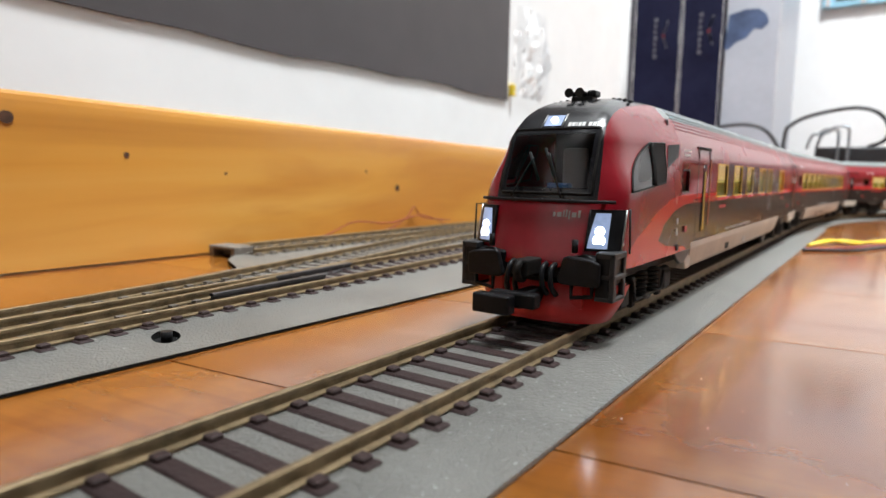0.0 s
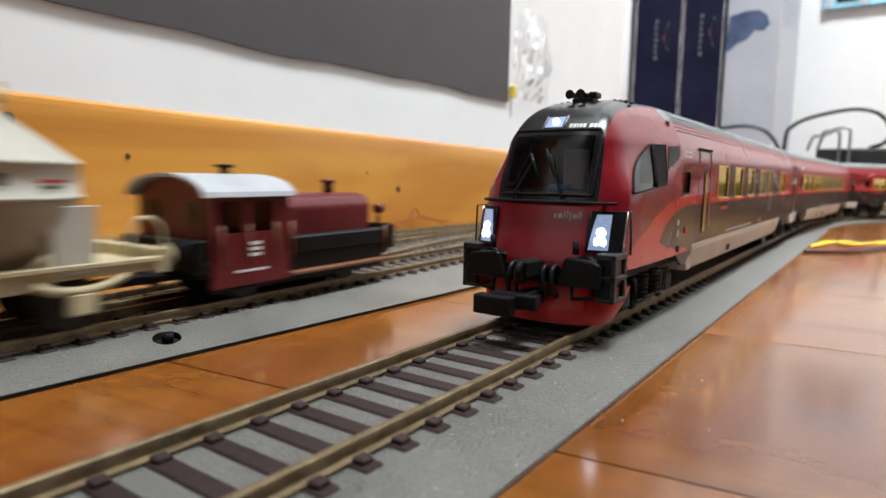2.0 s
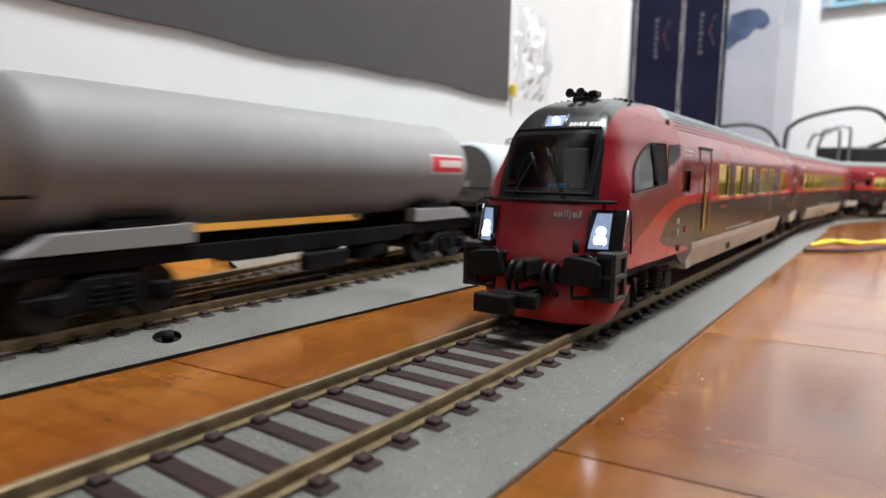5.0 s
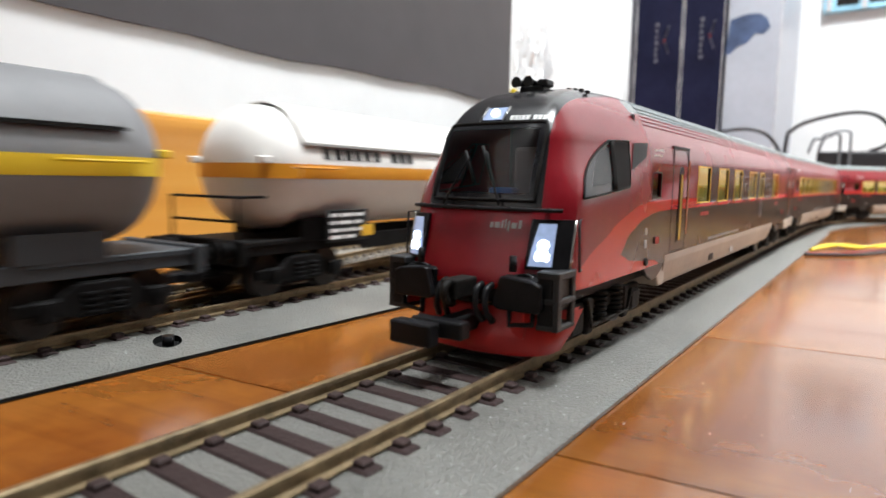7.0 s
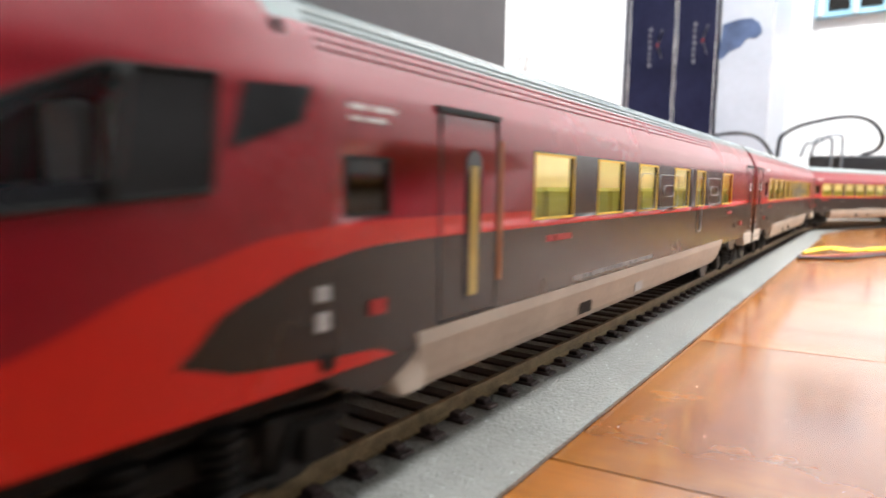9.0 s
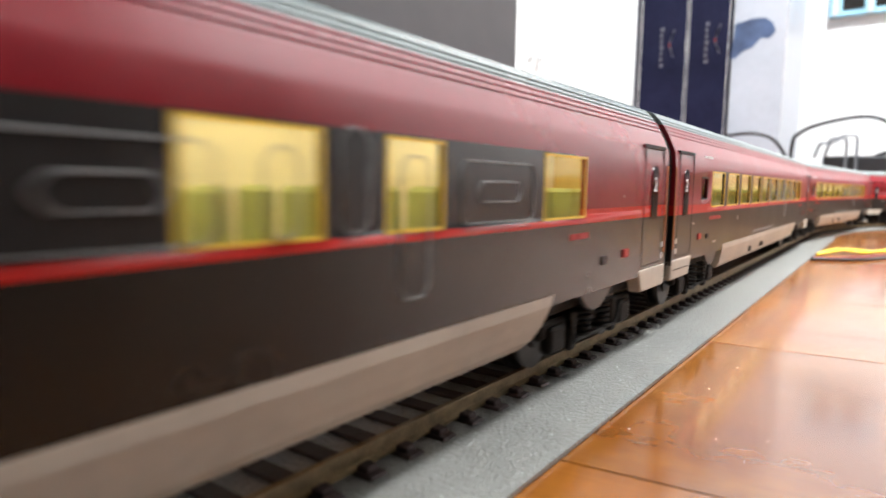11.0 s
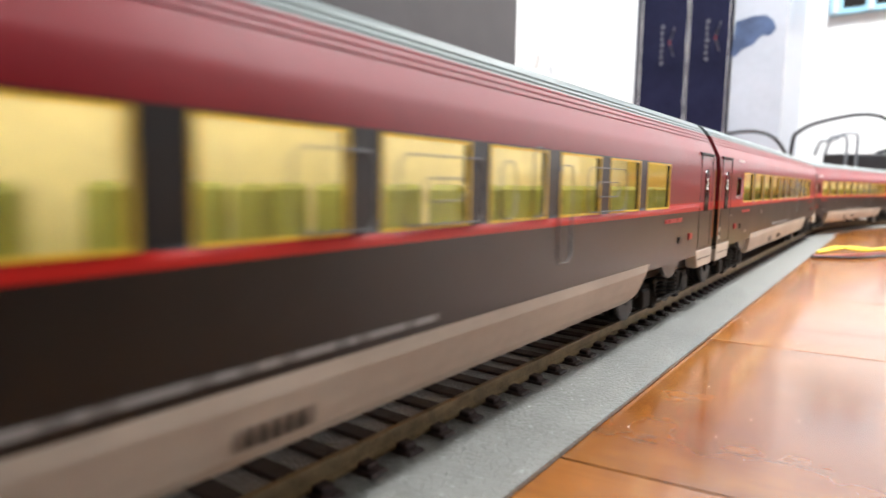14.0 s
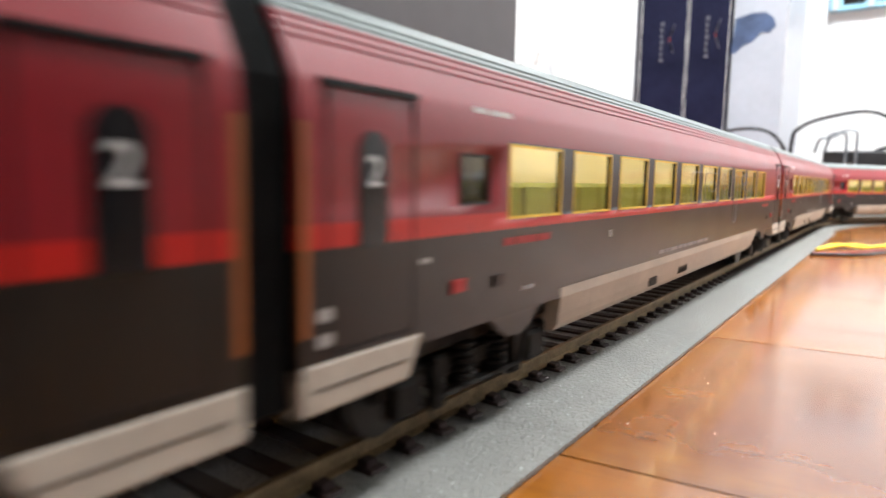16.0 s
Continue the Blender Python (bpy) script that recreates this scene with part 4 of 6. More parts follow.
        grid_sheet(bm, [[nose_x(z, s * (a + (13.3 - a) * k / 4), 0.72) for k in range(5)] for z, a in ((15.8, 10.1), (18, 10.3), (20, 10.6), (22.3, 11.0))])
        part("reflector", bm, M_LENS, hl)
        for z, r in ((17.3, 1.15), (19.0, 0.9)):
            bm = bmesh.new()
            c, d = nose_x(z, s * 12.0, 0.72), (nose_x(z, s * 12.0, 2) - nose_x(z, s * 12.0, 1)).normalized()
            cyl(bm, c, c + d * 0.12, r, 18)
            part("lamp", bm, M_LAMP, hl)
        for x in (9.9, 15.1):
            bm = bmesh.new()
            tube(bm, [nose_x(z, s * x, 0.65) for z in zz], 0.2, 6)
            part("lamp_rim", bm, M_CHROME if x > 12 else M_BLACK, hl)
        bm = bmesh.new()
        a, b = nose_side(22.9, 11.5, s, 0.2), nose_side(15.0, 11.5, s, 0.2)
        o = Vector((s * 0.9, -2.6, 0))
        tube(bm, [a, a + o, b + o, b], 0.2, 6)
        part("grab_rail", bm, M_BLACK, t)
        # side window of the cab and the small one behind it
        def flank(corners, nu, nv, lift):
            (b0, b1), (t0, t1) = corners
            rows = []
            for i in range(nv + 1):
                v = i / nv
                row = []
                for j in range(nu + 1):
                    u = j / nu
                    y = (b0[0] + (b1[0] - b0[0]) * u) * (1 - v) + (t0[0] + (t1[0] - t0[0]) * u) * v
                    z = (b0[1] + (b1[1] - b0[1]) * u) * (1 - v) + (t0[1] + (t1[1] - t0[1]) * u) * v
                    y -= (1 - u) * 2.6 * math.sin(math.pi * v) * (1 if b0[0] < 20 else 0)
                    row.append(nose_side(z, y, s, lift))
                rows.append(row)
            return rows
        rows = flank((((12.6, 26.2), (32.0, 28.0)), ((26.0, 36.0), (33.6, 36.3))), 14, 12, 0.12)
        bm = bmesh.new()
        grid_sheet(bm, rows)
        for k, f in enumerate(bm.faces):
            f.material_index = 1 if 1 < k // 14 < 11 and 1 < k % 14 else 0
        sw = part("cab_window", bm, [M_SCREEN, M_CABGLASS], t, "dark cab side window")
        sw.visible_shadow = False
        bm = bmesh.new()
        ring = rows[0] + [r[-1] for r in rows[1:]] + rows[-1][-2::-1] + [r[0] for r in rows[-2:0:-1]]
        tube(bm, ring + ring[:1], 0.22, 5)
        part("seal", bm, M_MATT, sw)
        bm = bmesh.new()
        tube(bm, [nose_side(27.5 + 8.5 * k / 8, 24.6 + 2.6 * k / 8, s, 0.2) for k in range(9)], 0.5, 6)
        part("window_bar", bm, M_MATT, sw)
        bm = bmesh.new()
        grid_sheet(bm, flank((((25.2, 27.5), (31.7, 28.2)), ((27.7, 35.8), (33.2, 36.0))), 6, 8, 0.2))
        part("window_panel", bm, M_CABPANEL, sw, "grey panel behind the cab window")
        bm = bmesh.new()
        grid_sheet(bm, flank((((33.6, 31.0), (40.5, 33.6)), ((35.6, 36.1), (41.9, 36.5))), 6, 5, 0.12))
        part("quarter_window", bm, M_BLACK, t)
        coach_side_details(t, s, wins + [small], True)
        door(t, s, 59.6 + Y, 71.8 + Y, 64.6 + Y, 67.8 + Y, zl=15.5)
        door(t, s, 114.6, 126.4, 118.7, 122.6)
        numeral(t, "2", s, 120.65, 28.0, 4.0, M_WHITE_PRINT)
        slab(t, "door_strip", M_ORANGE, s, 128.3, 129.1, 15.5, 33.2)
        slab(t, "red_socket", M_RED_PRINT, s, 104.0, 106.6, 16.4, 17.8, lift=0.3, thick=0.3)
        slab(t, "filler_cap", M_BLACK, s, 94.2, 96.4, 16.0, 17.4, lift=0.25, thick=0.3)
        print_row(t, M_RED_PRINT, s, 82, 20.8, (2.5, 3.5), 0.9)
        for z in (14.4, 16.6):
            print_row(t, M_LINE, s, 126.2, z, (1.5,), 1.1)
        bm = bmesh.new()
        prism(bm, [(86.5, 12.1), (100, 12.1), (98, 10.4), (95, 9.0), (92, 8.8), (89, 9.8)], "x", *sorted((s * 15.3, s * 16.15)), bevel=0.15)
        part("bogie_fairing", bm, M_GREYBODY, t)
        # yellow strip painting the interior light seen through the door window
        slab(t, "door_strip", M_DOOR_LIT, s, 65.4 + Y, 67.0 + Y, 16.0, 30.8, lift=0.28)
        slab(t, "door_strip", M_ORANGE, s, 72.0 + Y, 73.0 + Y, 17.0, 34.0)
        slab(t, "white_socket", M_LINE, s, 41.8 + Y, 43.3 + Y, 18.6, 19.9)
        slab(t, "white_socket", M_LINE, s, 41.8 + Y, 43.3 + Y, 16.0, 17.6)
        slab(t, "red_socket", M_RED_PRINT, s, 48.4 + Y, 50.6 + Y, 16.4, 17.8, lift=0.3)
        bm = bmesh.new()
        cyl(bm, (s * 15.9, 43.0 + Y, 13.2), (s * 16.6, 43.0 + Y, 13.2), 0.8, 12)
        part("round_socket", bm, M_MATT, t)
        print_row(t, M_WHITE_PRINT, s, 46 + Y, 35.2, (2.5, 3.5), 0.5, depth=15.95)
        print_row(t, M_WHITE_PRINT, s, 46 + Y, 34.2, (1.5, 3.0), 0.4, depth=16.1)
        print_row(t, M_RED_PRINT, s, 86 + Y, 20.8, (2.5, 5.5), 0.9)
        print_row(t, M_STROKE, s, 96 + Y, 14.0, (4, 2, 6, 3, 3, 5, 2, 6, 4), 0.7, gap=0.8)
        outline_letters(t, s, -5, 24.4, 7.0)
        for y0 in (100, 128):
            slab(t, "hatch", M_MATT if y0 == 100 else M_LINE, s, y0 + Y, y0 + 5 + Y, 7.9, 11.4, lift=0.1, w=15.8)
        # buffers
        bm = bmesh.new()
        cyl(bm, (s * 10.05, 2.9 + Y, 12.0), (s * 10.05, 8.0 + Y, 12.0), 2.0, 16)
        cyl(bm, (s * 10.05, 4.0 + Y, 12.0), (s * 10.05, 6.6 + Y, 12.0), 2.6, 16)
        bf = part("buffer", bm, M_BLACK, t, "black rectangular buffer")
        bm = bmesh.new()
        prism(bm, [(s * (10.05 + u), v) for u, v in ((-4.4, 9.6), (-3.4, 9.0), (3.4, 9.0), (3.9, 9.5), (3.9, 13.3), (2.6, 13.9), (-2.4, 14.4), (-3.2, 14.0))], "y", 1.6 + Y, 2.9 + Y, bevel=0.35)
        part("buffer_plate", bm, M_BLACK, bf)
        bm = bmesh.new()
        tube(bm, [(s * 8.4, 2.6 + Y, 9.2), (s * 8.4, 2.6 + Y, 6.6), (s * 12.4, 2.6 + Y, 7.2), (s * 12.4, 2.6 + Y, 9.2)], 0.45, 6)
        part("stirrup", bm, M_BLACK, bf)
        bm = bmesh.new()
        bbox(bm, *sorted((s * 6.4, s * 14.6)), 3.6 + Y, 7.5 + Y, 9.4, 14.2, r=0.5, seg=1)
        part("buffer_casing", bm, M_BLACK, bf)
        bm = bmesh.new()
        cyl(bm, (s * 8.8, 2.6 + Y, 15.0), (s * 8.8, 2.6 + Y, 17.4), 0.6, 10)
        part("step_post", bm, M_BLACK, t)
        # side steps with holes
        for y0, y1, z0, z1 in ((3.0, 9.4, 14.2, 15.4), (3.0, 9.4, 10.4, 11.4), (3.0, 9.4, 6.4, 7.3)):
            bm = bmesh.new()
            bbox(bm, *sorted((s * 12.6, s * 16.3)), y0 + Y, y1 + Y, z0, z1, r=0.2, seg=1)
            part("step_tread", bm, M_STEP, t, "worn dark grey step")
        for y0, w in ((3.0, 1.7), (8.1, 1.3)):
            bm = bmesh.new()
            bbox(bm, *sorted((s * 15.3, s * 16.25)), y0 + Y, y0 + w + Y, 6.5, 15.3, r=0.2, seg=1)
            part("step_post", bm, M_STEP, t)
        bm = bmesh.new()
        bbox(bm, *sorted((s * 12.7, s * 15.4)), 3.1 + Y, 3.9 + Y, 6.5, 15.3, r=0.2, seg=1)
        part("step_front", bm, M_BLACK, t)
        bm = bmesh.new()
        bbox(bm, *sorted((s * 12.6, s * 13.2)), 4.2 + Y, 8.2 + Y, 7.0, 10.6, r=0.2, seg=1)
        part("step_back", bm, M_RED_PLASTIC, t)
        # brake hoses
        for k, dx in enumerate((2.6, 4.4)):
            bm = bmesh.new()
            tube(bm, smooth_line([(s * dx, 5 + Y, 12.5), (s * dx, 2.2 + Y, 11.6), (s * (dx + 0.3), 1.6 + Y, 8.6), (s * (dx + 0.8), 3.0 + Y, 6.6)], 5), 0.55, 8)
            part("brake_hose", bm, M_BLACK, t)
        bm = bmesh.new()
        prism(bm, [(41.5 + Y, 12.8), (58 + Y, 12.8), (55 + Y, 10.6), (51.5 + Y, 9.0), (48.5 + Y, 8.8), (45 + Y, 10.2)], "x", *sorted((s * 15.2, s * 16.1)), bevel=0.15)
        part("bogie_fairing", bm, M_GREYBODY, t)
        for y0 in (51.5,):
            bm = bmesh.new()
            prism(bm, [(50 + Y, 11.9), (58 + Y, 11.9), (58 + Y, 6.8), (54 + Y, 6.8)], "x", *sorted((s * 13.6, s * 15.9)), bevel=0.4)
            part("step_panel", bm, M_SILL, t)
        bm = bmesh.new()
        prism(bm, [(113, 13.2), (129.4, 13.2), (129.4, 8.6), (115.2, 8.6)], "x", *sorted((s * 13.6, s * 16.3)), bevel=0.4)
        part("step_panel", bm, M_SILL, t)
        print_row(t, M_WHITE_PRINT, s, 8 + Y, 16.4, (0.8,), 0.4, depth=15.75)
    # buffer beam, coupling and plough
    bm = bmesh.new()
    bbox(bm, -15.8, 15.8, 4.4 + Y, 8.6 + Y, 9.4, 14.5, r=0.5)
    part("buffer_beam", bm, M_BLACK, t)
    bm = bmesh.new()
    bbox(bm, -1.6, 1.6, -2.0 + Y, 6 + Y, 10.2, 13.4, r=0.4)
    tube(bm, smooth_line([(0, -1.5 + Y, 13), (0, -3.0 + Y, 12), (0, -2.4 + Y, 10), (0, -0.5 + Y, 9.6)], 5), 0.7, 8)
    part("draw_hook", bm, M_MATT, t)
    bm = bmesh.new()
    bbox(bm, -1.7, 1.7, -4.5 + Y, 16 + Y, 4.6, 7.4, r=0.4)
    bbox(bm, -6.0, 1.6, -9.0 + Y, -6.2 + Y, 4.0, 7.6, r=0.4)
    bbox(bm, -4.0, 5.4, -6.3 + Y, -3.6 + Y, 5.2, 7.9, r=0.4)
    part("coupler", bm, M_BLACK, t, "black close coupler hook")
    bm = bmesh.new()
    rows = []
    for z, off, w in ((8.2, 4.2, 15.2), (5.0, 2.2, 14.6), (2.4, 1.0, 13.4), (1.2, 1.4, 12.6)):
        rows.append([(w * math.sin(radians(a)), 11 + off + Y - 9 * math.cos(radians(a)) ** 0.6, z) for a in range(-90, 91, 6)])
    grid_sheet(bm, rows)
    inner = [[(x * 0.93, y + 1.0, z) for x, y, z in r] for r in rows]
    grid_sheet(bm, inner)
    part("snow_plough", bm, M_RED_PLASTIC, t, "bright red snow plough under the buffers")
    bm = bmesh.new()
    for x in (-8.5, 8.5):
        bbox(bm, x - 1.2, x + 1.2, 5 + Y, 8 + Y, 4, 12, r=0.3)
    part("plough_bracket", bm, M_RED_PLASTIC, t)
    # aerials and horns on the roof
    bm = bmesh.new()
    bbox(bm, -2.6, 2.2, 23.6 + Y, 27.0 + Y, 44.6, 46.1, r=0.4)
    horn = part("horn_base", bm, M_BLACK, t, "black horn bracket on the cab roof")
    for x in (-2.2, 0.2):
        bm = bmesh.new()
        cyl(bm, (x, 22.6 + Y, 46.6), (x, 27 + Y, 46.6), 0.6, 12, 0.45)
        cyl(bm, (x, 21.6 + Y, 46.6), (x, 22.6 + Y, 46.6), 1.0, 14, 0.6)
        part("horn", bm, M_BLACK, horn)
    bm = bmesh.new()
    bbox(bm, 1.0, 2.9, 23.6 + Y, 27 + Y, 45.9, 47.2, r=0.4)
    part("aerial", bm, M_BLACK, horn)
    bm = bmesh.new()
    for x in (-8, -6.5, -5, 5.6, 6.8, 8.0, 9.2):
        bbox(bm, x - 0.35, x + 0.35, 27 + Y, 28 + Y, half_roof(x) - 0.9, half_roof(x) - 0.35, r=0.1, seg=1)
    part("roof_studs", bm, M_BLACK, t)
    skirt(t, 56 + Y, 77)
    bm = bmesh.new()
    bbox(bm, -13.5, 13.5, 9 + Y, 130, 9.0, 12.6, r=0.4, seg=1)
    part("underframe", bm, M_MATT, t)
    roof_ribs(t, 44 + Y, 129.3)
    interior(t, 76 + Y, 112)
    for y in (30 + Y, 98):
        bogie(t, y)
    bm = bmesh.new()
    prism(bm, BELLOWS, "y", 129.0, 131.9)
    part("gangway", bm, M_RUBBER, t)
    bm = bmesh.new()
    bbox(bm, -2.5, 2.5, 118, 132, 6.2, 8.6, r=0.4, seg=1)
    part("coupler", bm, M_MATT, t)
    return t


def half_roof(x):
    for (w0, z0), (w1, z1) in zip(SECTION, SECTION[1:]):
        if w1 <= abs(x) <= w0 and w0 > w1:
            return z0 + (z1 - z0) * (w0 - abs(x)) / (w0 - w1)
    return 46.4


CONTROL = control_car()
COACHES = [CONTROL, coach()]
for _ in range(4):
    COACHES.append(copy_thing(COACHES[1], Matrix()))


# ---------------------------------------------------------------- the freight train on the far track
M_LOCO = material("maroon loco paint", (0.115, 0.009, 0.010), rough=0.4, var=0.15, scale=90, bump=0.05)
M_LOCO_ROOF = material("silver grey cab roof", (0.42, 0.44, 0.46), rough=0.42, var=0.1, scale=80)
M_BRASS = material("tan handrail", (0.17, 0.06, 0.022), rough=0.45, var=0.1)
M_SILO = material("weathered light grey silo", (0.44, 0.43, 0.36), rough=0.55, var=0.1, scale=60, bump=0.08)
M_SILO_LOW = material("grey-brown hopper", (0.30, 0.255, 0.18), rough=0.6, var=0.15, scale=60, bump=0.08)
M_CREAM = material("cream chassis", (0.48, 0.41, 0.25), rough=0.6, var=0.2, scale=90, bump=0.08)
M_TANK = material("light blue-grey tank paint", (0.40, 0.44, 0.49), rough=0.5, var=0.06, scale=50)
M_TANK2 = material("silver-grey tank paint", (0.25, 0.245, 0.245), rough=0.5, var=0.06, scale=50)
M_TANK_END = material("dark grey tank end", (0.16, 0.16, 0.165), rough=0.4, var=0.1, scale=60)
M_WHITE_TANK = material("white tank paint", (0.80, 0.78, 0.74), rough=0.45, var=0.04, scale=50)
M_STEEL_TANK = material("bare silver tank paint", (0.20, 0.20, 0.205), rough=0.55, metal=0.1, var=0.06, scale=50)
M_STRIPE_O = material("orange stripe", (0.72, 0.30, 0.02), rough=0.4, var=0.05)
M_STRIPE_Y = material("yellow stripe", (0.75, 0.50, 0.02), rough=0.4, var=0.05)
M_BLUE = material("blue print", (0.03, 0.11, 0.38), rough=0.5, var=0.05)
M_YELLOW = material("yellow plastic", (0.65, 0.36, 0.02), rough=0.5, var=0.08)
M_PLACARD = material("red placard", (0.55, 0.02, 0.03), rough=0.45, var=0.05)
M_BLACK_PRINT = material("black print", (0.012, 0.012, 0.012), rough=0.6, var=0.05, spec=0.2)
M_CHASSIS = material("black wagon chassis", (0.006, 0.0055, 0.0055), rough=0.55, var=0.3, scale=150, bump=0.15, bump_scale=1500, spec=0.08)


def wheelset(parent, y, r=5.2):
    bm = bmesh.new()
    for s in (-1, 1):
        cyl(bm, (s * 7.6, y, r), (s * 10.0, y, r), r, 24)
        cyl(bm, (s * 7.0, y, r), (s * 7.6, y, r), r + 0.5, 24)
        cyl(bm, (s * 10.0, y, r), (s * 10.5, y, r), 1.7, 12)
    cyl(bm, (-7, y, r), (7, y, r), 0.9, 8)
    return part("wheelset", bm, M_WHEEL, parent)


def wagon_bogie(parent, y, mat=None):
    mat = mat or M_CHASSIS
    bm = bmesh.new()
    for s in (-1, 1):
        poly = [(y - 14.5, 6.8), (y - 8, 7.2), (y - 5, 9.2), (y + 5, 9.2), (y + 8, 7.2), (y + 14.5, 6.8), (y + 14.5, 4.6), (y + 8, 4.4), (y + 5, 3.2), (y - 5, 3.2), (y - 8, 4.4), (y - 14.5, 4.6)]
        prism(bm, poly, "x", *sorted((s * 11.6, s * 12.8)), bevel=0.25)
        for k in (-10.3, 10.3):
            bbox(bm, *sorted((s * 11.8, s * 14.2)), y + k - 2.0, y + k + 2.0, 3.4, 7.2, r=0.4, seg=1)
            cyl(bm, (s * 14.0, y + k, 5.2), (s * 14.7, y + k, 5.2), 1.4, 12)
        for k in (-2.4, 2.4):
            for i in range(4):
                cyl(bm, (s * 13.2, y + k, 3.9 + i * 1.1), (s * 13.2, y + k, 4.5 + i * 1.1), 1.3, 10)
    bbox(bm, -12, 12, y - 4, y + 4, 4.5, 9.6, r=0.4, seg=1)
    b = part("bogie", bm, mat, parent, "black two-axle freight bogie")
    for k in (-10.3, 10.3):
        wheelset(b, y + k)
    return b


def buffers(parent, y, sign, mat):
    for s in (-1, 1):
        bm = bmesh.new()
        cyl(bm, (s * 10.05, y - sign * 5.0, 12.0), (s * 10.05, y - sign * 2.2, 12.0), 1.9, 14)
        cyl(bm, (s * 10.05, y - sign * 2.2, 12.0), (s * 10.05, y - sign * 0.6, 12.0), 1.2, 14)
        cyl(bm, (s * 10.05, y - sign * 0.7, 12.0), (s * 10.05, y, 12.0), 2.7, 18, 2.4)
        part("buffer", bm, mat, parent)
    bm = bmesh.new()
    bbox(bm, -1.6, 1.6, *sorted((y - sign * 9, y + sign * 2.6)), 4.8, 6.8, r=0.3, seg=1)
    bbox(bm, -4.4, 4.4, *sorted((y + sign * 1.2, y + sign * 2.4)), 4.6, 7.0, r=0.3, seg=1)
    part("coupler", bm, M_BLACK, parent)


def shunter():
    t = empty("shunting_locomotive", "small maroon model shunting locomotive with silver cab roof", "locomotive", "freight train")
    # frame and running boards; the bonnet points along +y
    bm = bmesh.new()
    bbox(bm, -12.5, 12.5, -33, 33, 6.0, 9.6, r=0.4, seg=1)
    for s in (-1, 1):
        bbox(bm, *sorted((s * 9.6, s * 13.2)), -6, 31, 9.4, 13.6, r=0.5, seg=1)
        bbox(bm, *sorted((s * 11.2, s * 12.4)), -30, 30, 2.6, 6.4, r=0.3, seg=1)
    part("frame", bm, M_BLACK, t, "black frame with battery boxes")
    for y in (-33, 33):
        bm = bmesh.new()
        bbox(bm, -13.6, 13.6, y - 1.4, y + 1.4, 7.4, 14.6, r=0.4, seg=1)
        part("buffer_beam", bm, M_BLACK, t)
        buffers(t, y + (5 if y > 0 else -5) * 0.55, 1 if y > 0 else -1, M_BLACK)
    bm = bmesh.new()
    prism(bm, [(-8.6, 10.5), (8.6, 10.5), (8.6, 20.5), (7.4, 22.8), (4.5, 23.6), (-4.5, 23.6), (-7.4, 22.8), (-8.6, 20.5)], "y", -8, 28.5, bevel=0.6)
    hood = part("bonnet", bm, M_LOCO, t, "maroon engine bonnet")
    bm = bmesh.new()
    for i in range(9):
        for s in (-1, 1):
            box(bm, *sorted((s * 8.5, s * 8.9)), 1 + i * 1.9, 2.1 + i * 1.9, 13.5, 19.5)
    part("louvre", bm, M_LOCO, hood)
    bm = bmesh.new()
    for i in range(7):
        box(bm, -5.5, 5.5, 28.3, 28.9, 13 + i * 1.2, 13.6 + i * 1.2)
    part("radiator_grille", bm, M_BLACK, hood)
    bm = bmesh.new()
    cyl(bm, (0, 20, 23.4), (0, 20, 26.6), 1.5, 14)
    cyl(bm, (0, 20, 26.4), (0, 20, 27.4), 2.0, 14)
    part("chimney", bm, M_LOCO, hood)
    for s in (-1, 1):
        bm = bmesh.new()
        cyl(bm, (s * 9.5, 31.5, 14.6), (s * 9.5, 31.5, 18.2), 0.5, 8)
        cyl(bm, (s * 9.5, 30.6, 19.0), (s * 9.5, 33.2, 19.0), 1.4, 14)
        part("front_lamp", bm, M_LOCO, t, "maroon lamp on the running board")
    # cab with openings on both sides
    bm = bmesh.new()
    for s in (-1, 1):
        prism(bm, [(-30, 3.6), (-8, 3.6), (-8, 15.5), (-30, 15.5)], "x", *sorted((s * 12.4, s * 13.2)))
        for y0, y1 in ((-30, -28.2), (-21.5, -19.5), (-13, -8)):
            box(bm, *sorted((s * 12.4, s * 13.2)), y0, y1, 15.5, 24.0)
        box(bm, *sorted((s * 12.4, s * 13.2)), -30, -8, 22.6, 24.2)
    for y in (-30, -8.8):
        prism(bm, [(-12.6, 9.5), (12.6, 9.5), (12.6, 24.0), (9.5, 26.3), (5, 27.5), (0, 27.9), (-5, 27.5), (-9.5, 26.3), (-12.6, 24.0)], "y", y, y + 0.8)
    cab = part("cab", bm, M_LOCO, t, "maroon cab with open side windows")
    bm = bmesh.new()
    box(bm, -12.3, 12.3, -29.2, -9, 9.6, 14.5)
    part("cab_interior", bm, M_MATT, cab)
    for y in (-30.25, -7.8):
        for x in (-7, 7):
            bm = bmesh.new()
            cyl(bm, (x, y, 20), (x, y + 0.25, 20), 2.6, 18)
            part("cab_window", bm, M_SCREEN, cab)
    bm = bmesh.new()
    outer = [(14.2 * math.cos(math.pi * i / 14), 23.6 + 5.0 * math.sin(math.pi * i / 14)) for i in range(15)]
    inner = [(13.6 * math.cos(math.pi * i / 14), 23.4 + 4.4 * math.sin(math.pi * i / 14)) for i in range(15)]
    prism(bm, outer + inner[::-1], "y", -32.5, -6.5)
    roof = part("roof", bm, M_LOCO_ROOF, t, "silver-grey arched roof")
    bm = bmesh.new()
    cyl(bm, (0, -16, 28.2), (0, -16, 30.2), 1.1, 12)
    cyl(bm, (0, -16, 30.0), (0, -16, 30.8), 2.3, 14)
    part("roof_ventilator", bm, M_BLACK, roof)
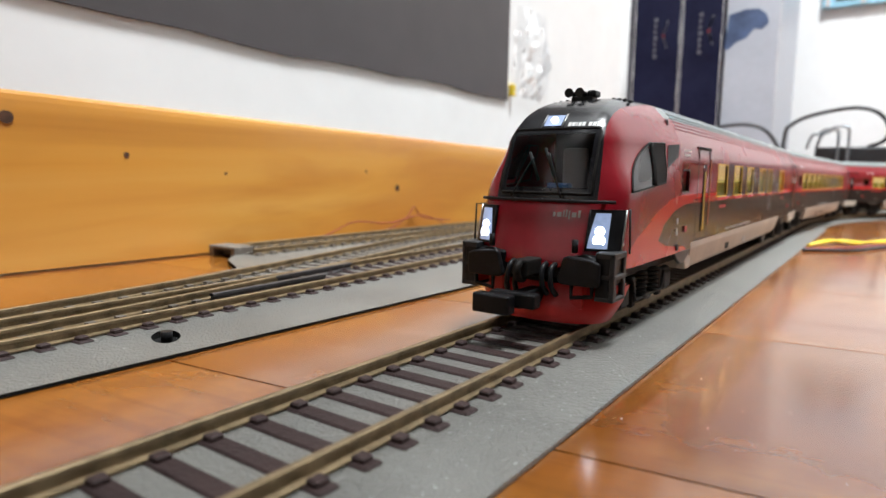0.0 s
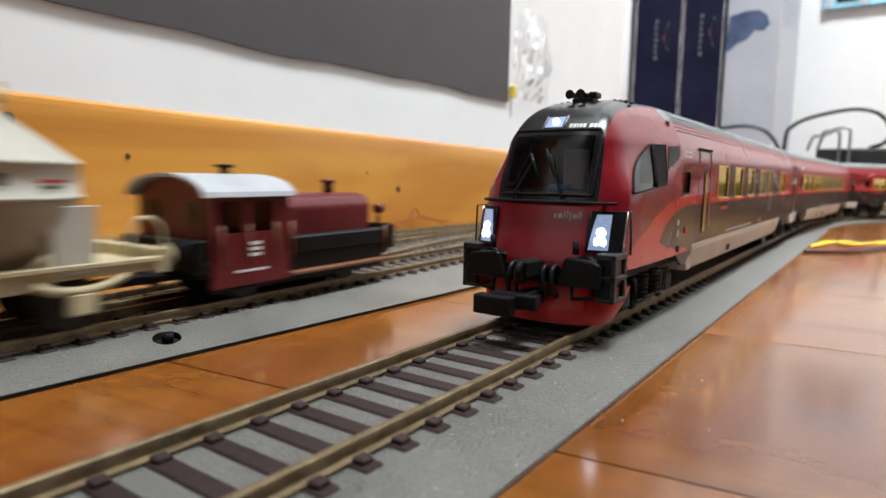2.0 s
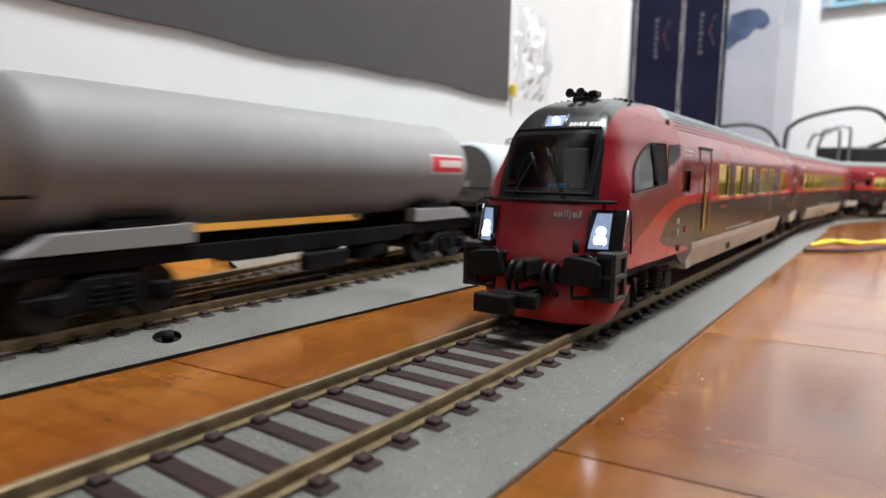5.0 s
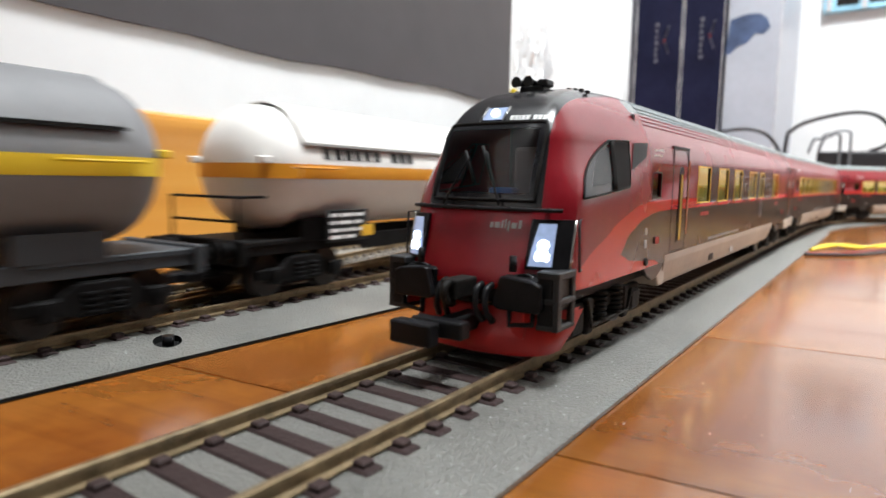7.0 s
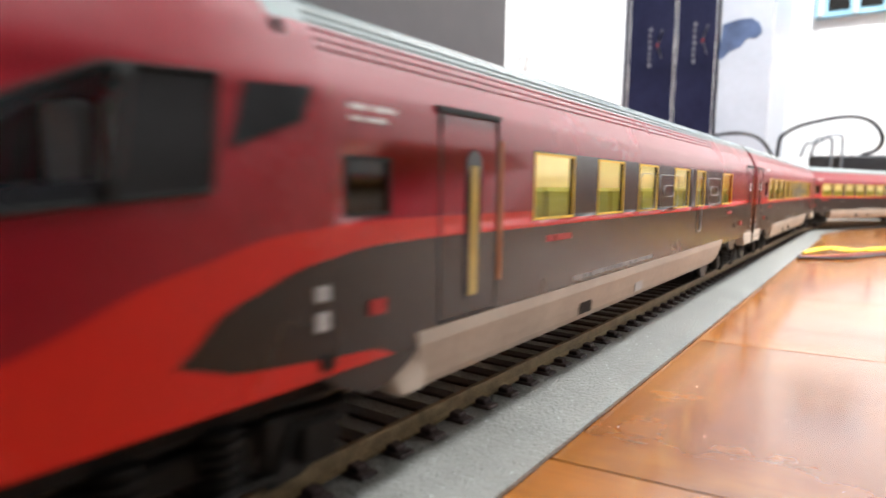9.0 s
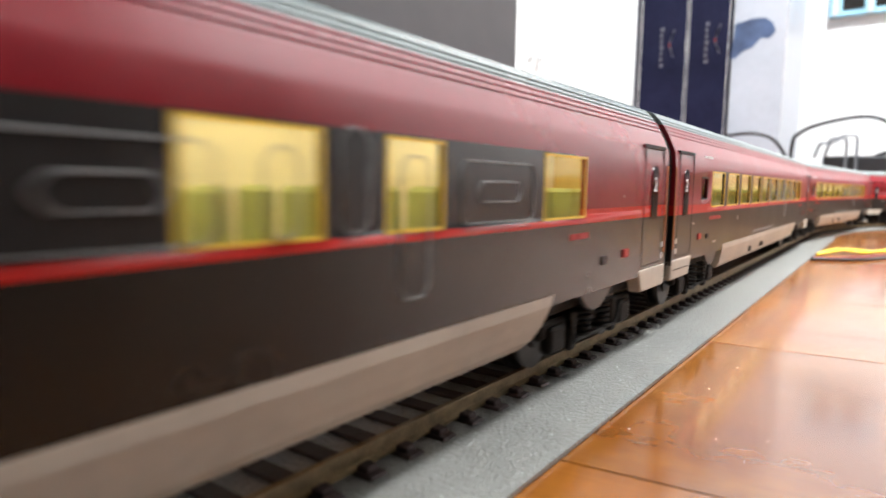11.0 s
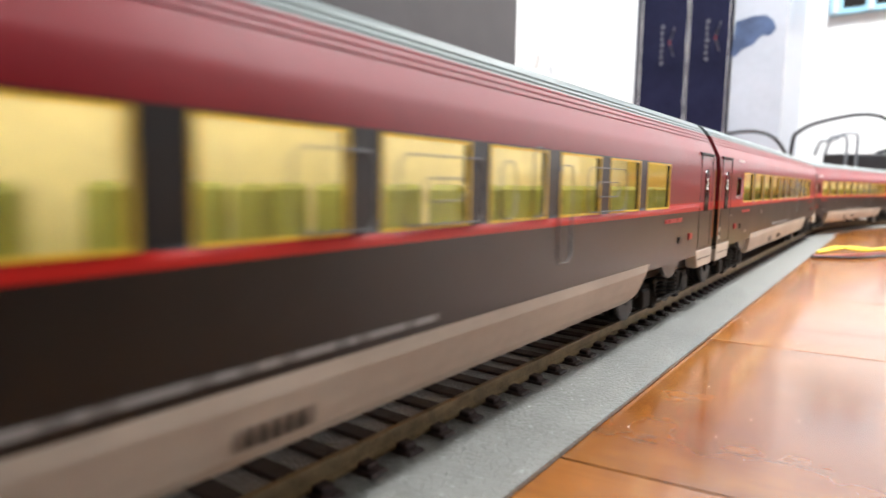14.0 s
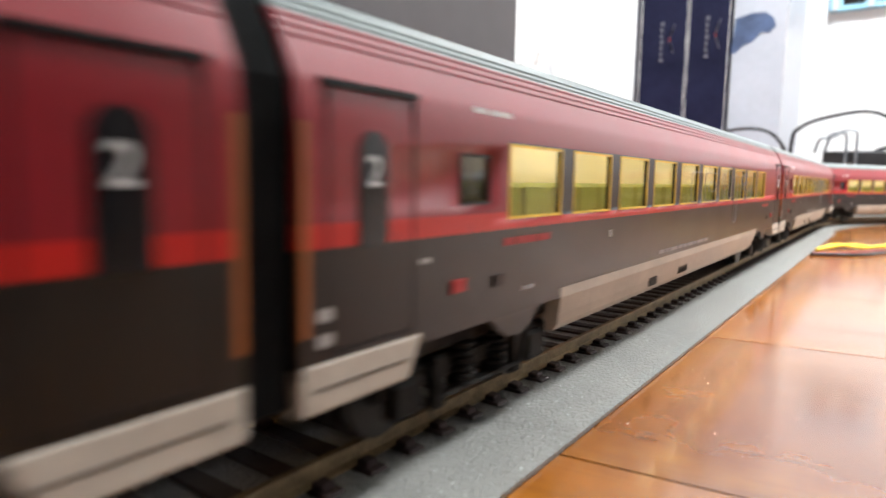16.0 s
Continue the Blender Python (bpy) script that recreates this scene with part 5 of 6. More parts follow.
    for s in (-1, 1):
        for y in (-28, -20.5, -12.5, -7.5, 29.5):
            bm = bmesh.new()
            cyl(bm, (s * 13.7, y, 8.5 if y < 0 else 6.5), (s * 13.7, y, 17.5 if y < 0 else 14.5), 0.35, 6)
            part("handrail", bm, M_BRASS, t)
        bm = bmesh.new()
        bbox(bm, *sorted((s * 11.8, s * 14.8)), -8, 30, 4.2, 5.1, r=0.2, seg=1)
        part("footboard", bm, M_BRASS, t, "tan footboard")
        for k, (y, w) in enumerate(((-20.5, 3.6), (-20.5, 3.6), (-20.5, 3.6))):
            bm = bmesh.new()
            box(bm, *sorted((s * 13.2, s * 13.3)), y, y + w, 12.6 - k * 1.3, 13.4 - k * 1.3)
            part("print_bar", bm, M_WHITE_PRINT, t)
        print_row(t, M_WHITE_PRINT, s, -24, 6.6, (2.2, 3.2, 2.6), 0.6, depth=13.2)
    for y in (-19, 16):
        wheelset(t, y, 5.0)
    return t


def frustum(bm, x, y, rings, n=36):
    rows = []
    for r, z in rings:
        rows.append([(x + r * math.cos(2 * math.pi * i / n), y + r * math.sin(2 * math.pi * i / n), z) for i in range(n + 1)])
    grid_sheet(bm, rows)
    bmesh.ops.remove_doubles(bm, verts=bm.verts[:], dist=0.01)


def silo_wagon():
    t = empty("silo_wagon", "dusty light grey two-vessel cement silo wagon", "freight wagon", "freight train")
    for y in (-16.6, 16.6):
        bm = bmesh.new()
        frustum(bm, 0, y, [(0.1, 41.4), (4.2, 41.4), (4.4, 38.6), (15.8, 30.4), (16.2, 30.2), (16.2, 29.5), (15.9, 29.4), (15.9, 24.4), (16.3, 24.3), (16.3, 23.7), (15.9, 23.6)])
        v = part("vessel", bm, M_SILO, t, "light grey silo with conical roof")
        # hopper bottom is darker and browner than the vessel above
        bm = bmesh.new()
        frustum(bm, 0, y, [(15.85, 23.7), (15.3, 20.0), (12.5, 15.5), (8.0, 12.0), (4.0, 10.0), (0.1, 9.6)])
        part("hopper", bm, M_SILO_LOW, v, "brown hopper bottom")
        bm = bmesh.new()
        cyl(bm, (0, y, 40.4), (0, y, 42.6), 5.0, 18)
        for k in range(6):
            a = k * math.pi / 3
            bbox(bm, 4.6 * math.cos(a) - 0.6, 4.6 * math.cos(a) + 0.6, y + 4.6 * math.sin(a) - 0.6, y + 4.6 * math.sin(a) + 0.6, 41.0, 43.8, r=0.2, seg=1)
        part("hatch", bm, M_CREAM, v)
        for s in (-1, 1):
            for dy, z, w, m in ((-6, 26.2, 4.2, M_BLACK_PRINT), (3, 26.6, 6.0, M_BLACK_PRINT if y < 0 else M_RED_PRINT), (4, 25.6, 3.0, M_BLACK_PRINT)):
                bm = bmesh.new()
                rows = []
                for z1 in (z, z + (2.0 if w < 4.5 and dy < 0 else 0.6)):
                    rows.append([(s * math.sqrt(16.0 ** 2 - (dy + w * k / 4) ** 2), y + dy + w * k / 4, z1) for k in range(5)])
                grid_sheet(bm, rows)
                part("print_bar", bm, m, v)
        for s in (-1, 1):
            bm = bmesh.new()
            poly = [(y - 13, 10.6), (y - 6, 10.6), (y - 5.4, 22.6), (y - 13.4, 22.6)] if y < 0 else [(y + 6, 10.6), (y + 13, 10.6), (y + 13.4, 22.6), (y + 5.4, 22.6)]
            prism(bm, poly, "x", *sorted((s * 12.0, s * 13.4)), bevel=0.2)
            part("support", bm, M_SILO, t)
    # platform, pipes and valves between the vessels
    bm = bmesh.new()
    for i, (w, z) in enumerate(((2.6, 13), (2.2, 17), (2.6, 21), (2.0, 25), (2.4, 29), (2.6, 33))):
        bbox(bm, 9.5, 14.2, -w, w, z, z + 1.2, r=0.3, seg=1)
        bbox(bm, -14.2, -9.5, -w, w, z, z + 1.2, r=0.3, seg=1)
    for x in (-12, 12):
        cyl(bm, (x, -1.5, 11), (x, -1.5, 36), 0.7, 8)
        cyl(bm, (x, 1.5, 11), (x, 1.5, 36), 0.7, 8)
    part("pipework", bm, M_SILO, t, "pale vertical pipes and valves")
    bm = bmesh.new()
    bbox(bm, -8, 8, -5, 5, 36.2, 37.0, r=0.2, seg=1)
    for s in (-1, 1):
        tube(bm, [(s * 3, -14, 42.6), (s * 3, -5, 43.0), (s * 3, 6, 42.6), (s * 3, 14, 42.4)], 0.35, 6)
        for y in (-5, 5):
            cyl(bm, (s * 3, y, 37), (s * 3, y, 42.8), 0.3, 6)
    part("roof_walkway", bm, M_MATT, t, "thin dark roof walkway and rail")
    bm = bmesh.new()
    for s in (-1, 1):
        poly = [(-43, 12.4), (43, 12.4), (43, 9.6), (24, 9.6), (18, 8.2), (-18, 8.2), (-24, 9.6), (-43, 9.6)]
        prism(bm, poly, "x", *sorted((s * 11.4, s * 12.6)), bevel=0.25)
        bbox(bm, *sorted((s * 12.4, s * 14.0)), -43, 43, 11.4, 12.4, r=0.2, seg=1)
    for y in (-42.5, 42.5):
        bbox(bm, -14, 14, y - 1.0, y + 1.0, 9.0, 14.0, r=0.3, seg=1)
    bbox(bm, -11, 11, -42, 42, 10.2, 11.4, r=0.3, seg=1)
    part("chassis", bm, M_CREAM, t, "cream wagon chassis")
    for y in (-27, 27):
        wheelset(t, y)
        for s in (-1, 1):
            bm = bmesh.new()
            bbox(bm, *sorted((s * 11.8, s * 14.2)), y - 2.4, y + 2.4, 3.2, 7.4, r=0.5, seg=1)
            tube(bm, smooth_line([(s * 13.2, y - 8, 9.4), (s * 13.2, y - 4, 8.0), (s * 13.2, y, 7.6), (s * 13.2, y + 4, 8.0), (s * 13.2, y + 8, 9.4)], 4), 0.9, 6)
            part("axle_box", bm, M_CREAM, t)
    for s in (-1, 1):
        bm = bmesh.new()
        bbox(bm, *sorted((s * 12.6, s * 14.4)), -8, 6, 4.6, 6.0, r=0.3, seg=1)
        bbox(bm, *sorted((s * 12.0, s * 14.0)), -3, 3, 6, 8.6, r=0.3, seg=1)
        part("brake_gear", bm, M_CREAM, t)
        bm = bmesh.new()
        tube(bm, [(s * 13.4, -42, 14), (s * 13.4, -42, 19.5), (s * 13.4, -30, 18.8)], 0.4, 6)
        part("handrail", bm, M_CREAM, t)
        bm = bmesh.new()
        tube(bm, smooth_line([(s * 13.4, 36, 13), (s * 13.4, 37, 19), (s * 13.4, 40, 20), (s * 13.4, 42.5, 18), (s * 13.4, 43, 13)], 4), 0.4, 6)
        part("handrail", bm, M_CREAM, t)
    buffers(t, 46, 1, M_CREAM)
    buffers(t, -46, -1, M_CREAM)
    return t


def vessel_bm(half, r, zc, dome, n=48, a0=0.0, a1=360.0):
    """A lying cylinder with rounded ends."""
    bm = bmesh.new()
    rows = []
    ys = []
    for k in range(9):
        a = math.pi / 2 * k / 8
        ys.append((-half + dome - dome * math.cos(a), r * math.sin(a) ** 0.75 if k else 0.01))
    prof = ys + [(-p, q) for p, q in reversed(ys)]
    for y, q in prof:
        rows.append([(q * math.cos(2 * math.pi * i / n), y, zc + q * math.sin(2 * math.pi * i / n)) for i in range(n + 1)])
    grid_sheet(bm, rows)
    bmesh.ops.remove_doubles(bm, verts=bm.verts[:], dist=0.008)
    return bm


def arc_patch(parent, name, mat, s, r, zc, y0, y1, z0, z1, lift=0.15, n=6, label=""):
    """A thin curved piece on the flank of a tank between two heights."""
    bm = bmesh.new()
    a0, a1 = math.asin((z0 - zc) / r), math.asin((z1 - zc) / r)
    rows = []
    for y in (y0, y1):
        rows.append([(s * (r + lift) * math.cos(a0 + (a1 - a0) * k / n), y, zc + (r + lift) * math.sin(a0 + (a1 - a0) * k / n)) for k in range(n + 1)])
    grid_sheet(bm, rows)
    return part(name, bm, mat, parent, label, fix=True)


def tank_wagon(label, half, r, zc, dome, skin, end_skin=None, frame_mat=None, stripe=None, shield=None):
    t = empty("tank_wagon", label, "tank wagon", "freight train")
    frame_mat = frame_mat or M_CHASSIS
    tank = part("tank", vessel_bm(half, r, zc, dome), skin, t)
    if end_skin:
        for s in (-1, 1):
            bm = bmesh.new()
            cyl(bm, (0, s * (half - 0.2), zc), (0, s * (half + 0.25), zc), r * 0.90, 40)
            part("tank_end", bm, end_skin, tank)
            bm = bmesh.new()
            bbox(bm, -4, 1.5, *sorted((s * (half + 0.2), s * (half + 0.5))), zc - 6, zc - 2.5, r=0.1, seg=1)
            part("end_plate", bm, M_LINE, tank)
    if stripe:
        for s in (-1, 1):
            arc_patch(tank, "stripe", stripe, s, r, zc, -half + dome, half - dome, zc - 2.6, zc + 0.9, n=6)
        # the stripe runs on round the domes
        for e in (-1, 1):
            bm = bmesh.new()
            rows = []
            for k in range(13):
                a = math.pi * k / 12
                kk = math.sin(a)
                x = math.cos(a)
                y = e * (half - dome + dome * math.sqrt(max(0, 1 - abs(x) ** 2.67)) + 0.2)
                rows.append([((r + 0.15) * x * 0.995, y, zc - 2.6 + 3.5 * j / 2) for j in range(3)])
            grid_sheet(bm, rows)
            part("stripe", bm, stripe, tank)
            for k in (-1, 1):
                bm = bmesh.new()
                bbox(bm, k * r * 0.8 - 0.9, k * r * 0.8 + 0.9, *sorted((e * (half - dome * 0.35), e * (half - dome * 0.1))), zc + 0.9, zc + 2.6, r=0.3, seg=1)
                part("lifting_lug", bm, stripe if shield is M_STEEL_TANK else skin, tank)
        for s in (-1, 1):
            bm = bmesh.new()
            tube(bm, [(s * (r + 0.9), -half + dome - 2, zc), (s * (r + 0.9), -half + dome + 14, zc)], 0.3, 6)
            part("handrail", bm, stripe, tank)
            bm = bmesh.new()
            tube(bm, [(s * (r + 0.9), half - dome - 14, zc), (s * (r + 0.9), half - dome + 2, zc)], 0.3, 6)
            part("handrail", bm, stripe, tank)
    if shield:
        bm = bmesh.new()
        rows = []
        for y in (-half + dome * 1.1, half - dome * 1.1):
            rows.append([((r + 1.0) * math.cos(math.radians(22 + 136 * k / 20)), y, zc + (r + 1.0) * math.sin(math.radians(22 + 136 * k / 20))) for k in range(21)])
        grid_sheet(bm, rows)
        inner = [[(x * 0.985, y, zc + (z - zc) * 0.985) for x, y, z in row] for row in rows]
        grid_sheet(bm, inner)
        for a, b in ((rows[0], inner[0]), (rows[1], inner[1])):
            grid_sheet(bm, [a, b])
        part("sun_shield", bm, shield, t, "curved sun shield over the tank")
        for s in (-1, 1):
            bm = bmesh.new()
            a = math.radians(21.5)
            box(bm, *sorted((s * ((r + 1.25) * math.cos(a) - 0.5), s * ((r + 1.25) * math.cos(a)))), -half + dome * 1.1, half - dome * 1.1, zc + r * math.sin(a) - 0.25, zc + r * math.sin(a) + 0.35)
            part("shield_edge", bm, M_MATT if shield is M_STEEL_TANK else M_LINE, t)
    # chassis
    L = half + 5
    zf = zc - r
    for s in (-1, 1):
        bm = bmesh.new()
        poly = [(-L, 13.4), (L, 13.4), (L, 10.2), (L - 42, 10.2), (L - 46, 9.0), (-L + 46, 9.0), (-L + 42, 10.2), (-L, 10.2)]
        prism(bm, poly, "x", *sorted((s * 10.6, s * 12.0)), bevel=0.25)
        part("side_sill", bm, frame_mat, t)
    for y, e in ((-L, 1), (L, -1)):
        bm = bmesh.new()
        bbox(bm, -14, 14, y - 1.0, y + 1.0, 8.6, 14.4, r=0.3, seg=1)
        part("headstock", bm, frame_mat, t)
        bm = bmesh.new()
        bbox(bm, -12.4, 12.4, *sorted((y + e, y + e * 32)), 12.4, 13.8, r=0.3, seg=1)
        part("end_deck", bm, frame_mat, t)
    for y in (-half + 22, half - 22):
        for s in (-1, 1):
            bm = bmesh.new()
            prism(bm, [(s * 5, 13.4), (s * 12.5, 13.4), (s * 12.9, zf + r * 0.2), (s * 10.5, zf + r * 0.16), (s * 6, zf + r * 0.05)], "y", y - 8, y + 8)
            part("saddle", bm, frame_mat, t)
    for y in (-half + 15, half - 15):
        wagon_bogie(t, y)
    buffers(t, L + 5, 1, M_CHASSIS)
    buffers(t, -L - 5, -1, M_CHASSIS)
    # brake platform and rails at the rear end
    bm = bmesh.new()
    for x in (-12, 12):
        tube(bm, [(x, -L, 14), (x, -L, 24), (x, -L + 3, 24)], 0.35, 6)
    tube(bm, [(-12, -L, 24), (12, -L, 24)], 0.35, 6)
    tube(bm, [(-12, -L, 18.5), (12, -L, 18.5)], 0.35, 6)
    tube(bm, [(12, -L, 24), (12, -L + 8, 24)], 0.35, 6)
    part("end_railing", bm, M_CHASSIS, t, "thin black end railing")
    for s in (-1, 1):
        bm = bmesh.new()
        bbox(bm, *sorted((s * 12.2, s * 15.0)), -10, 6, 4.5, 8.8, r=0.4, seg=1)
        part("equipment_box", bm, M_CHASSIS, t)
        bm = bmesh.new()
        cyl(bm, (s * 9, 14, 7), (s * 9, 27, 7), 2.6, 16)
        part("air_reservoir", bm, M_CHASSIS, t)
    return t, tank


def placard(parent, s, x, y0, y1, z0, z1, mat, rows):
    bm = bmesh.new()
    bbox(bm, *sorted((s * (x - 0.5), s * x)), y0, y1, z0, z1, r=0.15, seg=1)
    p = part("data_panel", bm, mat, parent, "panel of small white lettering")
    for z, words in rows:
        y = y0 + 1.0
        for w in words:
            b = bmesh.new()
            box(b, *sorted((s * x, s * (x + 0.07))), y, min(y + w, y1 - 0.5), z, z + 0.9)
            part("print_bar", b, M_WHITE_PRINT, p)
            y += w + 0.8
            if y > y1 - 1.5:
                break
    return p


def freight():
    loco = shunter()
    WAGONS.append((loco, -35.5, 17.0))
    WAGONS.append((silo_wagon(), -120.0, 27.0))
    # blue-grey tank with ladder and roof gangway
    t, tank = tank_wagon("blue-grey model tank wagon with black ladder and gangway", 62, 12.8, 29.2, 3.2, M_TANK, M_TANK_END)
    bm = bmesh.new()
    for s in (-1, 1):
        for z in (41.9, 44.2):
            pts = [(s * 5.5, -17, z), (s * 5.5, 22, z)]
            tube(bm, pts, 0.35, 6)
        for y in (-17, -7, 3, 13, 22):
            cyl(bm, (s * 5.5, y, 40.6), (s * 5.5, y, 44.2), 0.3, 6)
    for e, f in ((-17, -19.5), (22, 24.5)):
        tube(bm, smooth_line([(-5.5, e, 44.2), (-3, f, 45.4), (3, f, 45.4), (5.5, e, 44.2)], 4), 0.35, 6)
    for y in range(-16, 22, 2):
        bbox(bm, -4.8, 4.8, y - 0.6, y + 0.6, 41.6, 42.0, r=0.1, seg=1)
    part("roof_gangway", bm, M_BLACK, t, "black railed gangway on top")
    for s in (-1, 1):
        bm = bmesh.new()
        for y in (6.5, 11.5):
            pts = [(s * (13.4 * math.cos(math.radians(a))), y, 29.2 + 13.4 * math.sin(math.radians(a))) for a in range(75, -5, -8)] + [(s * 13.6, y, 14)]
            tube(bm, pts, 0.35, 6)
        rungs = []
        for a in range(70, -5, -12):
            p = (s * 13.4 * math.cos(math.radians(a)), 29.2 + 13.4 * math.sin(math.radians(a)))
            rungs.append(p)
        lad = part("ladder", bm, M_BLACK, t, "black side ladder")
        for p in rungs + [(s * 13.6, 25), (s * 13.6, 21.5), (s * 13.6, 18)]:
            bm = bmesh.new()
            tube(bm, [(p[0], 6.5, p[1]), (p[0], 11.5, p[1])], 0.3, 6)
            part("rung", bm, M_BLACK, lad)
        placard(t, s, 14.2, -57, -39, 13.5, 22.5, M_BLACK_PRINT, ((20.6, (3, 5, 4)), (18.6, (2, 6, 3)), (16.4, (4, 2, 2, 3)), (14.4, (5, 4))))
        for k, (a, b, z0, z1) in enumerate(((-50, -43.5, 25.4, 32.0), (-40.0, -36.6, 26.0, 31.4), (-35.8, -31.8, 26.0, 31.4), (-31.0, -26.4, 26.0, 31.4))):
            arc_patch(tank, "emblem_block", M_BLUE, s, 12.8, 29.2, a, b, z0, z1, lift=0.08)
        arc_patch(tank, "yellow_mark", M_YELLOW, s, 12.8, 29.2, 22, 25, 31.0, 32.0, lift=0.08)
        arc_patch(tank, "yellow_mark", M_YELLOW, s, 12.8, 29.2, 22, 25, 23.0, 24.0, lift=0.08)
        arc_patch(tank, "print_bar", M_BLACK_PRINT, s, 12.8, 29.2, 42, 51, 28.4, 29.0, lift=0.08)
        arc_patch(tank, "band", M_TANK_END, s, 12.8, 29.2, -6, -4.8, 18.0, 41.0, lift=0.2, n=14)
    WAGONS.append((t, -242.0, 47.0))
    # silver-grey tank with a red placard
    t, tank = tank_wagon("plain silver-grey model tank wagon with red placard", 73, 14.6, 31.2, 5.0, M_TANK2, None)
    for s in (-1, 1):
        arc_patch(tank, "placard_border", M_WHITE_PRINT, s, 14.6, 31.2, 46.0, 66.0, 29.2, 35.4, lift=0.1)
        arc_patch(tank, "placard", M_PLACARD, s, 14.6, 31.2, 46.6, 65.4, 29.8, 34.8, lift=0.2)
        for k in range(6):
            arc_patch(tank, "print_bar", M_WHITE_PRINT, s, 14.6, 31.2, 51.5 + k * 2.2, 53.1 + k * 2.2, 31.4, 33.6, lift=0.28)
        for e in (-1, 1):
            bm = bmesh.new()
            prism(bm, [(e * 40, 14), (e * 74, 14), (e * 68, 17.6), (e * 40, 18.2)], "x", *sorted((s * 9, s * 13.2)), bevel=0.2)
            part("saddle_plate", bm, M_TANK2, t)
    WAGONS.append((t, -398.0, 58.0))
    # white gas tank with an orange stripe
    t, tank = tank_wagon("white model gas tank wagon with orange stripe and sun shield", 79, 15.6, 31.0, 11.0, M_WHITE_TANK, None, stripe=M_STRIPE_O, shield=M_WHITE_TANK)
    for s in (-1, 1):
        for k, w in enumerate((2.4, 2.8, 2.8, 2.4, 2.4, 2.6, 0, 2.8, 2.8, 2.4)):
            if w:
                arc_patch(tank, "letter_block", M_BLACK_PRINT, s, 15.6, 31.0, -60 + k * 4.0, -60 + k * 4.0 + w * 1.1, 33.2, 36.0, lift=0.1)
        placard(t, s, 14.8, -58, -42, 12.0, 20.4, M_BLACK_PRINT, ((18.6, (3, 5, 4)), (16.6, (2, 6, 3)), (14.6, (4, 2, 2, 3)), (12.8, (5, 4))))
        bm = bmesh.new()
        bbox(bm, *sorted((s * 14.5, s * 14.9)), -44.6, -39.5, 13.0, 16.0, r=0.1, seg=1)
        part("yellow_mark", bm, M_YELLOW, t)
    WAGONS.append((t, -577.0, 62.0))
    # silver gas tank with a yellow stripe
    t, tank = tank_wagon("silver-grey model gas tank wagon with yellow stripe", 83, 15.6, 31.0, 10.0, M_STEEL_TANK, None, frame_mat=M_GREY_FRAME, stripe=M_STRIPE_Y, shield=M_STEEL_TANK)
    for s in (-1, 1):
        placard(t, s, 14.8, -62, -47, 12.0, 20.4, M_BLACK_PRINT, ((18.6, (3, 5, 4)), (16.6, (2, 6, 3)), (14.6, (4, 2, 2, 3))))
        for k, w in enumerate((2.2, 2.6, 2.6, 0, 2.4, 2.6, 2.8, 2.4, 2.8)):
            if w:
                arc_patch(tank, "letter_block", M_BLACK_PRINT, s, 15.6, 31.0, -50 + k * 3.4, -50 + k * 3.4 + w, 33.2, 35.4, lift=0.1)
        bm = bmesh.new()
        bbox(bm, *sorted((s * 14.5, s * 14.9)), -48.6, -44.5, 13.0, 16.0, r=0.1, seg=1)
        part("orange_mark", bm, M_STRIPE_O, t)
    WAGONS.append((t, -760.0, 66.0))
    # a second silver gas tank at the end, its stripe orange
    t, tank = tank_wagon("silver model gas tank wagon with orange stripe", 79, 15.6, 31.0, 11.0, M_STEEL_TANK, None, stripe=M_STRIPE_O, shield=M_WHITE_TANK)
    for s in (-1, 1):
        placard(t, s, 14.8, -58, -42, 12.0, 20.4, M_BLACK_PRINT, ((18.6, (3, 5, 4)), (16.6, (2, 6, 3)), (14.6, (4, 2, 2, 3))))
    WAGONS.append((t, -960.0, 62.0))


M_GREY_FRAME = material("blue-grey chassis", (0.03, 0.036, 0.042), rough=0.55, var=0.1)
WAGONS = []
freight()


# ---------------------------------------------------------------- things by the far wall and on the floor
M_NAVY = material("dark navy box card", (0.006, 0.007, 0.026), rough=0.6, var=0.2, scale=25, spec=0.12)
M_FAINT = material("silver grey print", (0.10, 0.10, 0.115), rough=0.5, var=0.1)
M_EMBLEM_RED = material("dull red print", (0.16, 0.012, 0.015), rough=0.5, var=0.1)
M_CARD = material("worn card edge", (0.55, 0.55, 0.56), rough=0.7, var=0.2, scale=200)
M_GREYBOX = material("pale grey-blue card", (0.40, 0.43, 0.49), rough=0.4, var=0.06, scale=12, coat=0.15)
M_LABEL = material("dark blue torn label", (0.05, 0.08, 0.16), rough=0.5, var=0.4, scale=40)
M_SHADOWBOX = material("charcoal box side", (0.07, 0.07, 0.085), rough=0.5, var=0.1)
M_CABLE = material("black rubber cable", (0.015, 0.015, 0.017), rough=0.4, var=0.1)
M_STEEL = material("grey painted steel hoop", (0.22, 0.24, 0.26), rough=0.35, metal=0.6, var=0.1)
M_YWIRE = material("yellow wire", (0.75, 0.55, 0.03), rough=0.4, var=0.08)
M_RWIRE = material("red wire", (0.25, 0.04, 0.02), rough=0.4, var=0.08)
M_BAG = pane_material("clear crumpled plastic", (0.95, 0.955, 0.96), 0.3)
M_SOCKET = material("light blue socket plastic", (0.32, 0.60, 0.75), rough=0.45, var=0.2, scale=60)


